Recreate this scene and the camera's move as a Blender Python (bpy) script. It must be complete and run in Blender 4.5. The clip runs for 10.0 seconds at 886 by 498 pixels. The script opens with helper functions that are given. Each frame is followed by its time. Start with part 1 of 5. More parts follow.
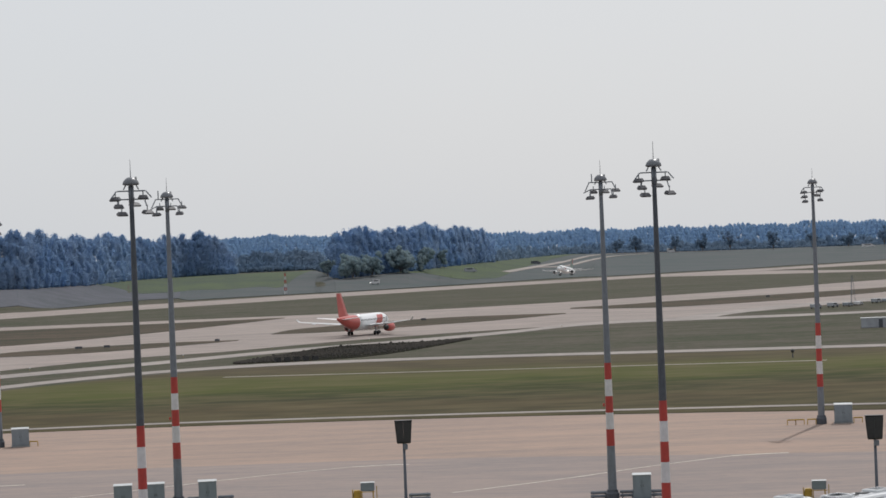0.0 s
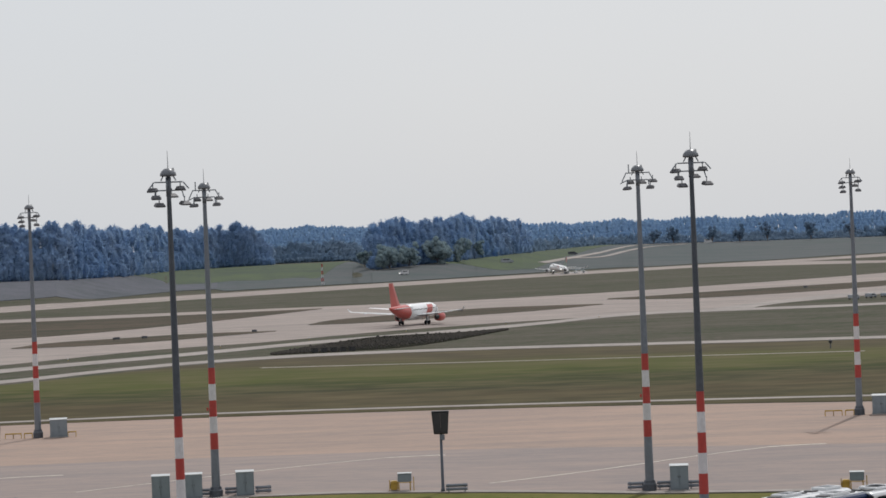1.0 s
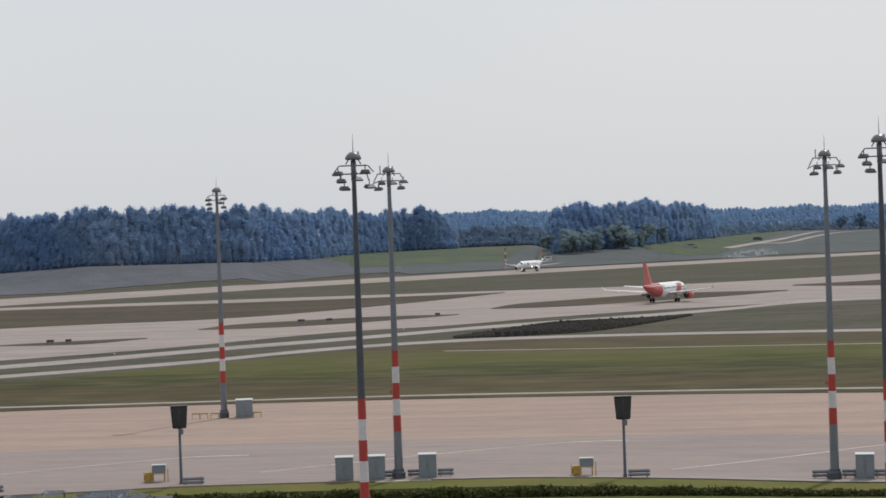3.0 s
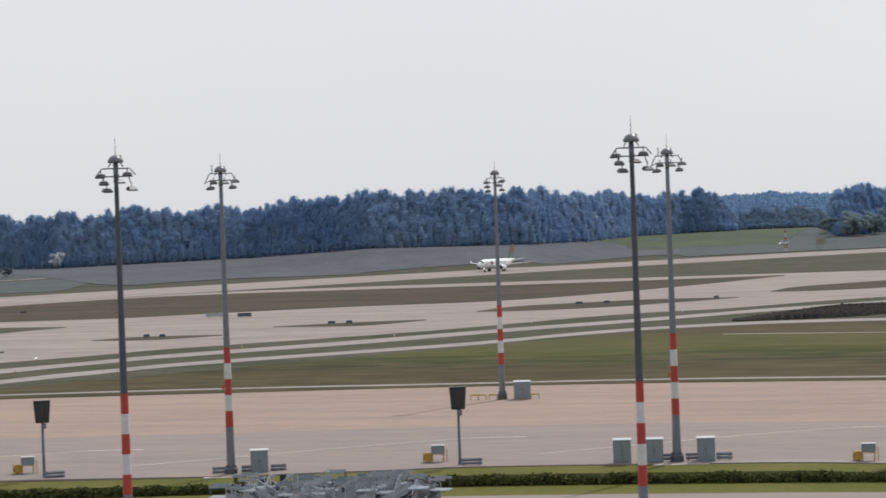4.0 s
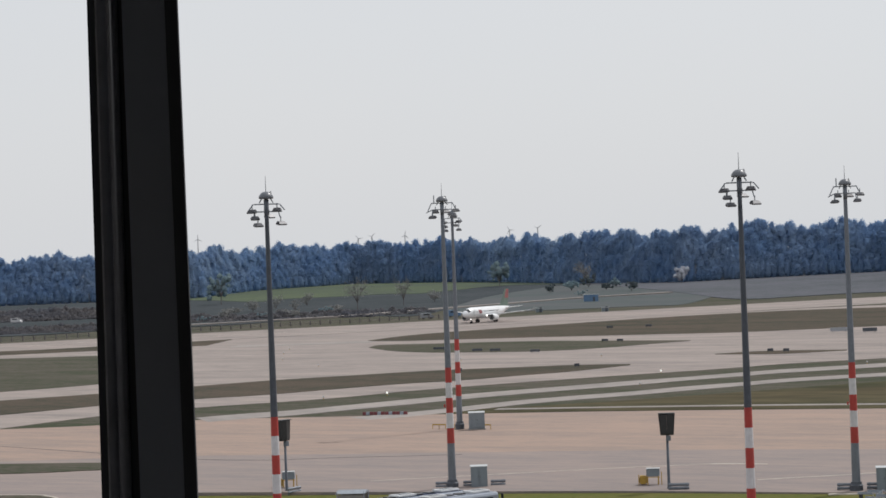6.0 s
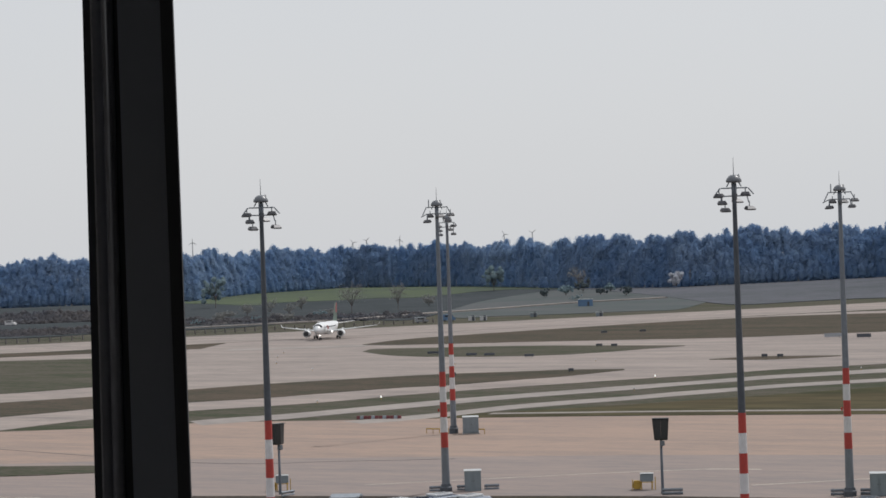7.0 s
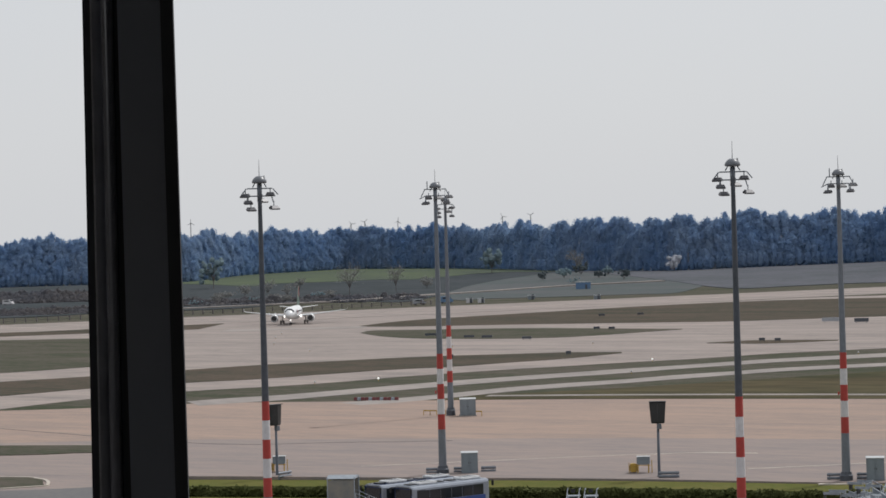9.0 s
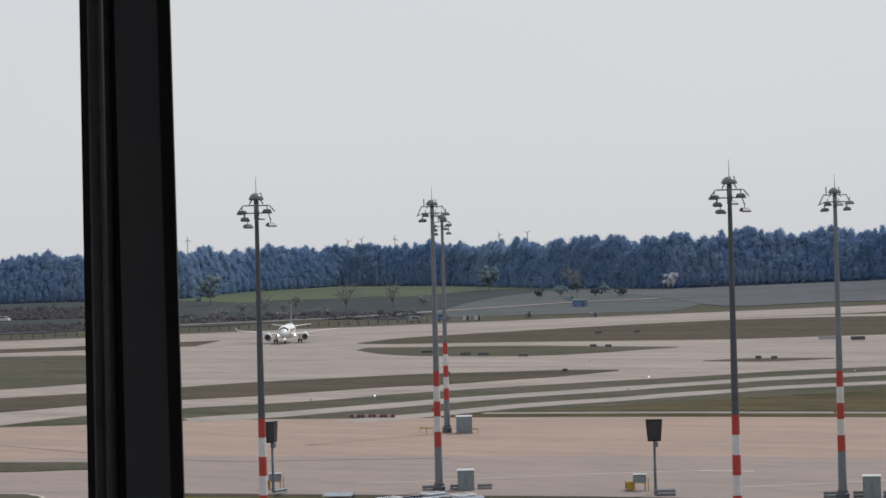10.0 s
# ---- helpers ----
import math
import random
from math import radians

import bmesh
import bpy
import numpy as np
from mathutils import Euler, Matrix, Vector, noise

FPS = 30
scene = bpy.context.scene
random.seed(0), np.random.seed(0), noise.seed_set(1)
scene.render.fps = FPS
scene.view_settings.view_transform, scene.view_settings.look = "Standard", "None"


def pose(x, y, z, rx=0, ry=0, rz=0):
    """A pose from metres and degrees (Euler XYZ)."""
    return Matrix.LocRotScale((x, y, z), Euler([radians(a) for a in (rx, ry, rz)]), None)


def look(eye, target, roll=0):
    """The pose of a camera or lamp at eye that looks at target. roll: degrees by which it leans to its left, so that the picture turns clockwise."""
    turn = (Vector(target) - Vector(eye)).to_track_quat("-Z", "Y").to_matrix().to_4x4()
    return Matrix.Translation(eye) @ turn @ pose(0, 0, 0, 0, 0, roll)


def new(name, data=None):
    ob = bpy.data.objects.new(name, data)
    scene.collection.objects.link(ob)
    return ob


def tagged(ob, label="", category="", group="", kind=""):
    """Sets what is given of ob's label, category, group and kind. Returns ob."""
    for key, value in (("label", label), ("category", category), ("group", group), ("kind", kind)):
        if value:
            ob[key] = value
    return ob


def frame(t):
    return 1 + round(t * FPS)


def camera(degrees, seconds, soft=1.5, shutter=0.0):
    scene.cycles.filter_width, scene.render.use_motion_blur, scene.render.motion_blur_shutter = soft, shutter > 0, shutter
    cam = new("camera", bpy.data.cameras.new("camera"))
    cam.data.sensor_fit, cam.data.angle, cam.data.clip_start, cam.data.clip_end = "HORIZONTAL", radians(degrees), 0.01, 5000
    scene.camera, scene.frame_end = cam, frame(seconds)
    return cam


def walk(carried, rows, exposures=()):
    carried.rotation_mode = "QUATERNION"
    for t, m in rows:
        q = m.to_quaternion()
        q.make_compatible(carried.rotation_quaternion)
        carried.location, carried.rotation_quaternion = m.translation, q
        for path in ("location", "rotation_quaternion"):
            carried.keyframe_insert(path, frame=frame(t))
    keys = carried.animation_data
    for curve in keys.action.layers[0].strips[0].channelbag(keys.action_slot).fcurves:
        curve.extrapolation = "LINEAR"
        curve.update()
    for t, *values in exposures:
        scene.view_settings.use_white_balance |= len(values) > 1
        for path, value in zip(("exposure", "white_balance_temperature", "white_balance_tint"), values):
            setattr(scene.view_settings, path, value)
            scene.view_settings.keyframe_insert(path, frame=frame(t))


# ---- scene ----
EYE = (0.0, 0.0, 23.0)
cam = camera(22.652, 10.0, soft=1.6, shutter=0.1)
# seconds, turn to the right of north, lift, lean (degrees)
TURNS = [
    (0.0, -1.086, 0.016, -2.267),
    (0.5, -1.545, -0.051, -2.313),
    (1.0, -2.047, -0.186, -2.310),
    (1.5, -2.748, -0.377, -2.306),
    (2.0, -3.569, -0.538, -2.350),
    (2.2, -3.877, -0.578, -2.310),
    (3.3, -8.670, -0.196, -1.931),
    (3.5, -10.124, 0.183, -1.924),
    (3.7, -11.635, -0.247, -1.897),
    (3.9, -13.060, -0.506, -1.870),
    (4.0, -14.004, -0.624, -2.042),
    (4.1, -15.151, -0.619, -2.043),
    (4.2, -16.015, -0.527, -2.044),
    (4.4, -18.349, -0.409, -2.045),
    (4.5, -19.439, -0.519, -1.979),
    (4.6, -20.379, -0.549, -2.093),
    (4.7, -22.054, -0.605, -2.206),
    (4.8, -23.338, -0.654, -2.319),
    (4.9, -25.035, -0.548, -2.371),
    (5.0, -26.415, -0.406, -2.423),
    (5.5, -29.172, -0.282, -2.525),
    (5.7, -29.805, -0.008, -2.464),
    (6.8, -30.132, 0.725, -1.941),
    (7.0, -29.884, 0.433, -1.950),
    (7.5, -30.051, -0.096, -1.982),
    (8.0, -30.061, -0.162, -1.811),
    (8.5, -29.943, -0.156, -1.650),
    (9.0, -29.851, -0.035, -1.594),
    (9.5, -29.807, 0.239, -1.462),
    (10.0, -29.754, 0.413, -1.484),
]


def aim(turn, lift, lean):
    a, e = radians(turn), radians(lift)
    way = Vector((math.sin(a) * math.cos(e), math.cos(a) * math.cos(e), math.sin(e)))
    return look(EYE, Vector(EYE) + way, lean)


walk(cam, [(t, aim(a, b, c)) for t, a, b, c in TURNS], exposures=[(0, -0.13, 6380, 10), (3.5, -0.12, 6380, 10), (4.0, 0.03, 6380, 10), (4.5, -0.01, 6380, 10), (5.0, -0.06, 6380, 10), (5.7, -0.06, 6380, 10), (7, -0.17, 6380, 10), (10, -0.15, 6380, 10)])

# ---- light ----
SUN_AZ, SUN_EL = 21.0, 52.0
world = bpy.data.worlds.new("hazy_sky")
scene.world = world
world.use_nodes = True
wn, wl = world.node_tree.nodes, world.node_tree.links
wn.clear()
sky = wn.new("ShaderNodeTexSky")
sky.sky_type, sky.sun_disc = "NISHITA", False
sky.sun_elevation, sky.sun_rotation = radians(SUN_EL), radians(SUN_AZ)
sky.air_density, sky.dust_density, sky.ozone_density, sky.altitude = 1.0, 4.0, 1.0, 50
cloud = wn.new("ShaderNodeTexNoise")
cloud.inputs["Scale"].default_value, cloud.inputs["Detail"].default_value = 1.2, 4
veil = wn.new("ShaderNodeValToRGB")
veil.color_ramp.elements[0].position, veil.color_ramp.elements[0].color = 0.3, (7.6, 7.85, 8.15, 1)
veil.color_ramp.elements[1].position, veil.color_ramp.elements[1].color = 0.75, (8.35, 8.3, 8.3, 1)
mixed = wn.new("ShaderNodeMix")
mixed.data_type, mixed.inputs[0].default_value = "RGBA", 0.85
bg, wout = wn.new("ShaderNodeBackground"), wn.new("ShaderNodeOutputWorld")
bg.inputs["Strength"].default_value = 0.1
wl.new(cloud.outputs["Fac"], veil.inputs["Fac"])
wl.new(sky.outputs["Color"], mixed.inputs[6])
wl.new(veil.outputs["Color"], mixed.inputs[7])
wl.new(mixed.outputs[2], bg.inputs["Color"])
wl.new(bg.outputs["Background"], wout.inputs["Surface"])
sun = new("sun", bpy.data.lights.new("sun", "SUN"))
sun.data.energy, sun.data.angle, sun.data.color = 2.6, radians(0.9), (1.0, 0.965, 0.92)
_a, _e = radians(SUN_AZ), radians(SUN_EL)
sun.matrix_world = look((60, 200, 150), (60 - math.sin(_a) * math.cos(_e), 200 - math.cos(_a) * math.cos(_e), 150 - math.sin(_e)))


# ---- materials ----
def mat(name, base, rough=0.7, metal=0.0, second=None, fine=4.0, coarse=0.3, bump=0.0, spread=0.25, island=0.0, stretch=None, leaf=0.0, grain=0.0):
    """A surface whose colour wanders between base and second at two scales (repeats per metre)."""
    m = bpy.data.materials.new(name)
    m.use_nodes = True
    n, l = m.node_tree.nodes, m.node_tree.links
    b = n["Principled BSDF"]
    b.inputs["Roughness"].default_value, b.inputs["Metallic"].default_value = rough, metal
    if rough >= 0.85:
        b.inputs["Specular IOR Level"].default_value = 0.08
    if second is None:
        second = tuple(c * (1 - spread) for c in base)
    co = n.new("ShaderNodeTexCoord")
    src = co.outputs["Object"]
    if stretch:
        mp = n.new("ShaderNodeMapping")
        mp.inputs["Rotation"].default_value = (0, 0, radians(stretch[0]))
        mp.inputs["Scale"].default_value = (1, stretch[1], 1)
        l.new(src, mp.inputs["Vector"])
        src = mp.outputs["Vector"]
    n1, n2 = n.new("ShaderNodeTexNoise"), n.new("ShaderNodeTexNoise")
    n1.inputs["Scale"].default_value, n1.inputs["Detail"].default_value = fine, 5
    n2.inputs["Scale"].default_value, n2.inputs["Detail"].default_value = coarse, 4
    l.new(src, n1.inputs["Vector"]), l.new(src, n2.inputs["Vector"])
    add = n.new("ShaderNodeMath")
    add.operation = "MULTIPLY_ADD"
    l.new(n1.outputs["Fac"], add.inputs[0])
    add.inputs[1].default_value = 0.5
    half = n.new("ShaderNodeMath")
    half.operation = "MULTIPLY"
    half.inputs[1].default_value = 0.5
    l.new(n2.outputs["Fac"], half.inputs[0])
    l.new(half.outputs[0], add.inputs[2])
    fac = add.outputs[0]
    if grain:
        n3, shift = n.new("ShaderNodeTexNoise"), n.new("ShaderNodeMath")
        n3.inputs["Scale"].default_value, n3.inputs["Detail"].default_value = fine * 6, 4
        l.new(src, n3.inputs["Vector"])
        shift.operation, shift.inputs[1].default_value = "MULTIPLY_ADD", grain
        l.new(n3.outputs["Fac"], shift.inputs[0])
        level = n.new("ShaderNodeMath")
        level.operation, level.inputs[1].default_value = "SUBTRACT", grain * 0.5
        l.new(fac, level.inputs[0])
        l.new(level.outputs[0], shift.inputs[2])
        fac = shift.outputs[0]
    if island:
        geo = n.new("ShaderNodeNewGeometry")
        more = n.new("ShaderNodeMath")
        more.operation = "MULTIPLY_ADD"
        l.new(geo.outputs["Random Per Island"], more.inputs[0])
        more.inputs[1].default_value = island
        l.new(fac, more.inputs[2])
        fac = more.outputs[0]
    ramp = n.new("ShaderNodeValToRGB")
    ramp.color_ramp.elements[0].position, ramp.color_ramp.elements[0].color = 0.36, (*base, 1)
    ramp.color_ramp.elements[1].position, ramp.color_ramp.elements[1].color = 0.64 + island, (*second, 1)
    l.new(fac, ramp.inputs["Fac"])
    l.new(ramp.outputs["Color"], b.inputs["Base Color"])
    if leaf:
        thin, both = n.new("ShaderNodeBsdfTranslucent"), n.new("ShaderNodeMixShader")
        both.inputs["Fac"].default_value = leaf
        l.new(ramp.outputs["Color"], thin.inputs["Color"])
        l.new(b.outputs[0], both.inputs[1])
        l.new(thin.outputs[0], both.inputs[2])
        l.new(both.outputs[0], n["Material Output"].inputs["Surface"])
    if bump:
        bm_ = n.new("ShaderNodeBump")
        bm_.inputs["Strength"].default_value = bump
        l.new(n1.outputs["Fac"], bm_.inputs["Height"])
        l.new(bm_.outputs["Normal"], b.inputs["Normal"])
    return m


def glow(name, colour, power):
    m = bpy.data.materials.new(name)
    m.use_nodes = True
    b = m.node_tree.nodes["Principled BSDF"]
    b.inputs["Base Color"].default_value = (*colour, 1)
    b.inputs["Emission Color"].default_value = (*colour, 1)
    b.inputs["Emission Strength"].default_value = power
    return m


GRASS = mat("mown_grass", (0.044, 0.053, 0.031), 0.95, second=(0.100, 0.086, 0.072), fine=0.11, coarse=0.018, stretch=(12, 4.0), grain=0.7)
VERGE = mat("verge_grass", (0.078, 0.092, 0.018), 0.95, second=(0.130, 0.116, 0.036), fine=1.2, coarse=0.12, grain=0.4)
DRY = mat("dry_grass", (0.100, 0.077, 0.060), 0.95, second=(0.044, 0.047, 0.035), fine=0.2, coarse=0.02, stretch=(33, 3.0), grain=0.6)
# Far fields lean blue-grey: haze is tinted into HEATH, ROUGH and MEADOW.
HEATH = mat("hazed_heath_field", (0.108, 0.110, 0.128), 0.95, second=(0.074, 0.082, 0.090), fine=0.1, coarse=0.015, grain=0.5)
ROUGH = mat("hazed_rough_field", (0.072, 0.079, 0.086), 0.95, second=(0.050, 0.059, 0.062), fine=0.1, coarse=0.02, grain=0.6)
MEADOW = mat("hazed_green_meadow", (0.084, 0.108, 0.060), 0.95, second=(0.060, 0.074, 0.060), fine=0.06, coarse=0.012, grain=0.6)
SCRUB = mat("dark_scrub", (0.015, 0.017, 0.014), 0.95, second=(0.036, 0.034, 0.027), fine=0.2, coarse=0.06, stretch=(33, 2.5))
# Far grass greyed and blued in the colour, as haze would do.
FARGRASS = mat("hazed_far_grass", (0.066, 0.084, 0.084), 0.95, second=(0.098, 0.100, 0.104), fine=0.05, coarse=0.01, stretch=(5, 3.0), grain=0.5)

for m, gloss in ((ROUGH, 0.0), (SCRUB, 0.0), (DRY, 0.04), (GRASS, 0.05)):
    m.node_tree.nodes["Principled BSDF"].inputs["Specular IOR Level"].default_value = gloss


def mown_field():
    """Grass in long mown swathes that run along the apron, with uneven edges."""
    m = mat("mown_swathes", (0.05, 0.05, 0.02), 0.95)
    n, l = m.node_tree.nodes, m.node_tree.links
    co, sep, z = n.new("ShaderNodeTexCoord"), n.new("ShaderNodeSeparateXYZ"), n.new("ShaderNodeTexNoise")
    mp = n.new("ShaderNodeMapping")
    mp.inputs["Scale"].default_value = (0.035, 0.05, 1)
    z.inputs["Scale"].default_value, z.inputs["Detail"].default_value = 1.0, 8
    l.new(co.outputs["Object"], mp.inputs["Vector"])
    l.new(mp.outputs["Vector"], z.inputs["Vector"])
    l.new(co.outputs["Object"], sep.inputs["Vector"])
    wob = n.new("ShaderNodeMath")
    wob.operation, wob.inputs[1].default_value = "MULTIPLY_ADD", 55.0
    l.new(z.outputs["Fac"], wob.inputs[0])
    l.new(sep.outputs["Y"], wob.inputs[2])
    fit = n.new("ShaderNodeMapRange")
    fit.inputs["From Min"].default_value, fit.inputs["From Max"].default_value = 325, 495
    l.new(wob.outputs[0], fit.inputs["Value"])
    ramp = n.new("ShaderNodeValToRGB")
    r = ramp.color_ramp
    r.elements[0].position, r.elements[0].color = 0.0, (0.048, 0.043, 0.022, 1)
    r.elements[1].position, r.elements[1].color = 1.0, (0.066, 0.052, 0.036, 1)
    for p, c in ((0.16, (0.058, 0.046, 0.024, 1)), (0.24, (0.036, 0.036, 0.016, 1)), (0.36, (0.034, 0.042, 0.011, 1)), (0.46, (0.062, 0.070, 0.018, 1)), (0.62, (0.068, 0.070, 0.024, 1)), (0.74, (0.060, 0.050, 0.030, 1))):
        e = r.elements.new(p)
        e.color = c
    l.new(fit.outputs[0], ramp.inputs["Fac"])
    # thin streaks of dry stalks between the swathes
    mp2, z2, mr, mix = n.new("ShaderNodeMapping"), n.new("ShaderNodeTexNoise"), n.new("ShaderNodeMapRange"), n.new("ShaderNodeMix")
    mp2.inputs["Scale"].default_value = (0.10, 0.24, 1)
    z2.inputs["Scale"].default_value, z2.inputs["Detail"].default_value = 1.0, 10
    l.new(co.outputs["Object"], mp2.inputs["Vector"])
    l.new(mp2.outputs["Vector"], z2.inputs["Vector"])
    mr.inputs["From Min"].default_value, mr.inputs["From Max"].default_value = 0.4, 0.75
    mr.inputs["To Max"].default_value = 0.8
    l.new(z2.outputs["Fac"], mr.inputs["Value"])
    mix.data_type = "RGBA"
    l.new(mr.outputs[0], mix.inputs["Factor"])
    l.new(ramp.outputs["Color"], mix.inputs["A"])
    mix.inputs["B"].default_value = (0.105, 0.088, 0.046, 1)
    l.new(mix.outputs["Result"], n["Principled BSDF"].inputs["Base Color"])
    return m


SWATHE = mown_field()
CONC = mat("taxiway_concrete", (0.330, 0.282, 0.255), 0.9, second=(0.205, 0.182, 0.172), fine=0.12, coarse=0.02, stretch=(33, 5.0), grain=0.35)
APRON = mat("apron_concrete", (0.345, 0.254, 0.205), 0.9, second=(0.240, 0.194, 0.172), fine=0.2, coarse=0.03, stretch=(4, 7.0), grain=0.45)
LANE = mat("apron_lane_concrete", (0.212, 0.186, 0.180), 0.9, second=(0.285, 0.232, 0.208), fine=0.2, coarse=0.04, stretch=(4, 7.0), grain=0.45)
PATH = mat("pale_service_road", (0.322, 0.290, 0.268), 0.9, second=(0.228, 0.208, 0.196), fine=0.5, coarse=0.05)
ASPH = mat("asphalt", (0.12, 0.12, 0.125), 0.9, second=(0.16, 0.155, 0.15), fine=2, coarse=0.1)
LINE = mat("road_paint", (0.5, 0.45, 0.38), 0.7, second=(0.34, 0.30, 0.26), fine=2, coarse=0.3)
STAIN = mat("tar_seam", (0.12, 0.11, 0.105), 0.9, second=(0.17, 0.15, 0.14), fine=1, coarse=0.2)
STEEL = mat("galvanised_steel", (0.185, 0.205, 0.235), 0.55, 0.35, second=(0.14, 0.155, 0.18), fine=3, coarse=0.4)
DARKSTEEL = mat("weathered_steel", (0.10, 0.11, 0.13), 0.5, 0.5, second=(0.07, 0.078, 0.092), fine=3, coarse=0.4)
RED = mat("red_band_paint", (0.41, 0.045, 0.033), 0.55, second=(0.32, 0.036, 0.03), fine=3, coarse=0.5)
WHITE = mat("white_band_paint", (0.62, 0.61, 0.62), 0.6, second=(0.5, 0.49, 0.5), fine=3, coarse=0.5)
# Barrier red darkened for its sunless front; the shade is in the colour.
MAROON = mat("shaded_barrier_red", (0.17, 0.035, 0.04), 0.7, second=(0.12, 0.03, 0.035), fine=3)
LAMP = mat("lamp_housing", (0.10, 0.10, 0.11), 0.45, 0.3, fine=8)
LENS = mat("lamp_glass", (0.55, 0.55, 0.55), 0.15, fine=8)
DOME = mat("radome_grey", (0.16, 0.17, 0.19), 0.35, fine=3)
CABINET = mat("cabinet_grey_paint", (0.20, 0.235, 0.26), 0.55, second=(0.16, 0.19, 0.215), fine=2, coarse=0.6)
LID = mat("pale_cabinet_lid", (0.50, 0.52, 0.53), 0.5, fine=3)
CONCB = mat("cast_concrete", (0.34, 0.33, 0.32), 0.9, fine=6, coarse=0.8, bump=0.2)
BLACKP = mat("black_panel", (0.015, 0.016, 0.018), 0.4, second=(0.03, 0.03, 0.032), fine=3)
YELLOW = mat("yellow_machine_paint", (0.46, 0.29, 0.04), 0.5, second=(0.30, 0.18, 0.03), fine=3)
TYRE = mat("tyre_rubber", (0.018, 0.018, 0.02), 0.85, fine=6)
GLASSD = mat("dark_window_glass", (0.02, 0.025, 0.03), 0.08, fine=2)
BLUE = mat("blue_sheet_metal", (0.09, 0.17, 0.29), 0.6, second=(0.11, 0.19, 0.31), fine=1)
NAVY = mat("navy_coach_paint", (0.012, 0.026, 0.075), 0.25, second=(0.016, 0.034, 0.09), fine=1)
COACH = mat("white_coach_paint", (0.72, 0.73, 0.74), 0.25, second=(0.62, 0.63, 0.64), fine=1)
BUSBLUE = mat("blue_coach_stripe", (0.03, 0.07, 0.24), 0.3, second=(0.04, 0.08, 0.27), fine=1)
SILVER = mat("silver_coach_paint", (0.30, 0.33, 0.38), 0.3, 0.2, second=(0.25, 0.28, 0.33), fine=1)
CARGREY = mat("grey_van_paint", (0.35, 0.37, 0.40), 0.35, fine=1)
STAIRM = mat("pale_stair_metal", (0.31, 0.345, 0.385), 0.45, 0.1, second=(0.20, 0.225, 0.255), fine=3)
# Bark lightened as haze would lighten it far off.
BARK = mat("bark", (0.14, 0.13, 0.13), 0.95, second=(0.18, 0.165, 0.16), fine=1)
# Needles pale and blue: distance haze is mixed into this base colour.
HAZEPINE = mat("hazed_pine_needles", (0.20, 0.33, 0.53), 0.95, second=(0.29, 0.385, 0.525), fine=0.06, coarse=0.012, island=0.03, leaf=0.6)
# Middle-distance needles carry a blue haze tint in their base colour.
MIDPINE = mat("hazed_edge_needles", (0.15, 0.235, 0.35), 0.95, second=(0.22, 0.29, 0.37), fine=0.06, coarse=0.012, island=0.05, leaf=0.5)
HEDGE = mat("hedge_leaves", (0.072, 0.086, 0.030), 0.9, second=(0.105, 0.112, 0.044), fine=1.5, island=0.3)
# Ridge needles paler and bluer still, more haze put into the colour.
FARPINE = mat("hazed_distant_needles", (0.27, 0.41, 0.59), 0.95, second=(0.32, 0.46, 0.63), fine=0.03, coarse=0.005, island=0.05, leaf=0.5)
# Scrub twigs tinted blue-grey, haze held in the colour.
SCRUBLEAF = mat("hazed_scrub_twigs", (0.135, 0.145, 0.175), 0.95, second=(0.19, 0.175, 0.17), fine=0.06, coarse=0.015, island=0.05, leaf=0.5)
BRAMBLE = mat("bramble_leaves", (0.075, 0.075, 0.070), 0.95, second=(0.12, 0.105, 0.092), fine=0.4, coarse=0.1, island=0.2, leaf=0.4)
# Bush, twig and willow colours hold the blue-grey of haze too.
BUSH = mat("hazed_bush_leaves", (0.11, 0.14, 0.155), 0.95, second=(0.14, 0.165, 0.17), fine=0.3, island=0.1, leaf=0.4)
TWIGS = mat("hazed_budding_twigs", (0.27, 0.28, 0.28), 0.9, second=(0.31, 0.30, 0.28), fine=0.3, island=0.3, leaf=0.3)
WILLOW = mat("hazed_willow_leaves", (0.25, 0.34, 0.39), 0.9, second=(0.31, 0.38, 0.385), fine=0.3, island=0.1, leaf=0.5)
BLOSSOM = mat("white_blossom", (0.62, 0.63, 0.68), 0.9, second=(0.45, 0.47, 0.52), fine=0.3, island=0.2, leaf=0.4)
PLANEW = mat("aircraft_white_paint", (0.78, 0.79, 0.80), 0.28, second=(0.70, 0.71, 0.72), fine=0.6, coarse=0.1)
PLANEG = mat("aircraft_grey_paint", (0.52, 0.53, 0.54), 0.4, second=(0.45, 0.46, 0.47), fine=0.6)
# Orange-red dulled: haze is put into the paint colour.
ORANGE = mat("hazed_orange_livery", (0.46, 0.085, 0.07), 0.32, second=(0.40, 0.07, 0.06), fine=0.6)
LIVRED = mat("crimson_livery", (0.30, 0.09, 0.09), 0.35, fine=0.6)
# Fin green greyed in its base colour to stand for haze.
LIVGREEN = mat("hazed_green_livery", (0.13, 0.18, 0.15), 0.35, fine=0.6)
ENGMETAL = mat("bare_engine_metal", (0.45, 0.45, 0.46), 0.3, 0.9, fine=4)
SOOT = mat("dark_engine_core", (0.03, 0.03, 0.032), 0.6, fine=4)
LIGHT = glow("landing_light", (1.0, 0.97, 0.9), 2.2)
BEACON = glow("white_field_light", (1.0, 0.98, 0.92), 1.0)
TURBINE = mat("turbine_white", (0.62, 0.63, 0.65), 0.5, fine=0.2)
FRAMEM = mat("dark_anodised_frame", (0.30, 0.34, 0.40), 0.55, second=(0.35, 0.37, 0.41), fine=6, coarse=1)
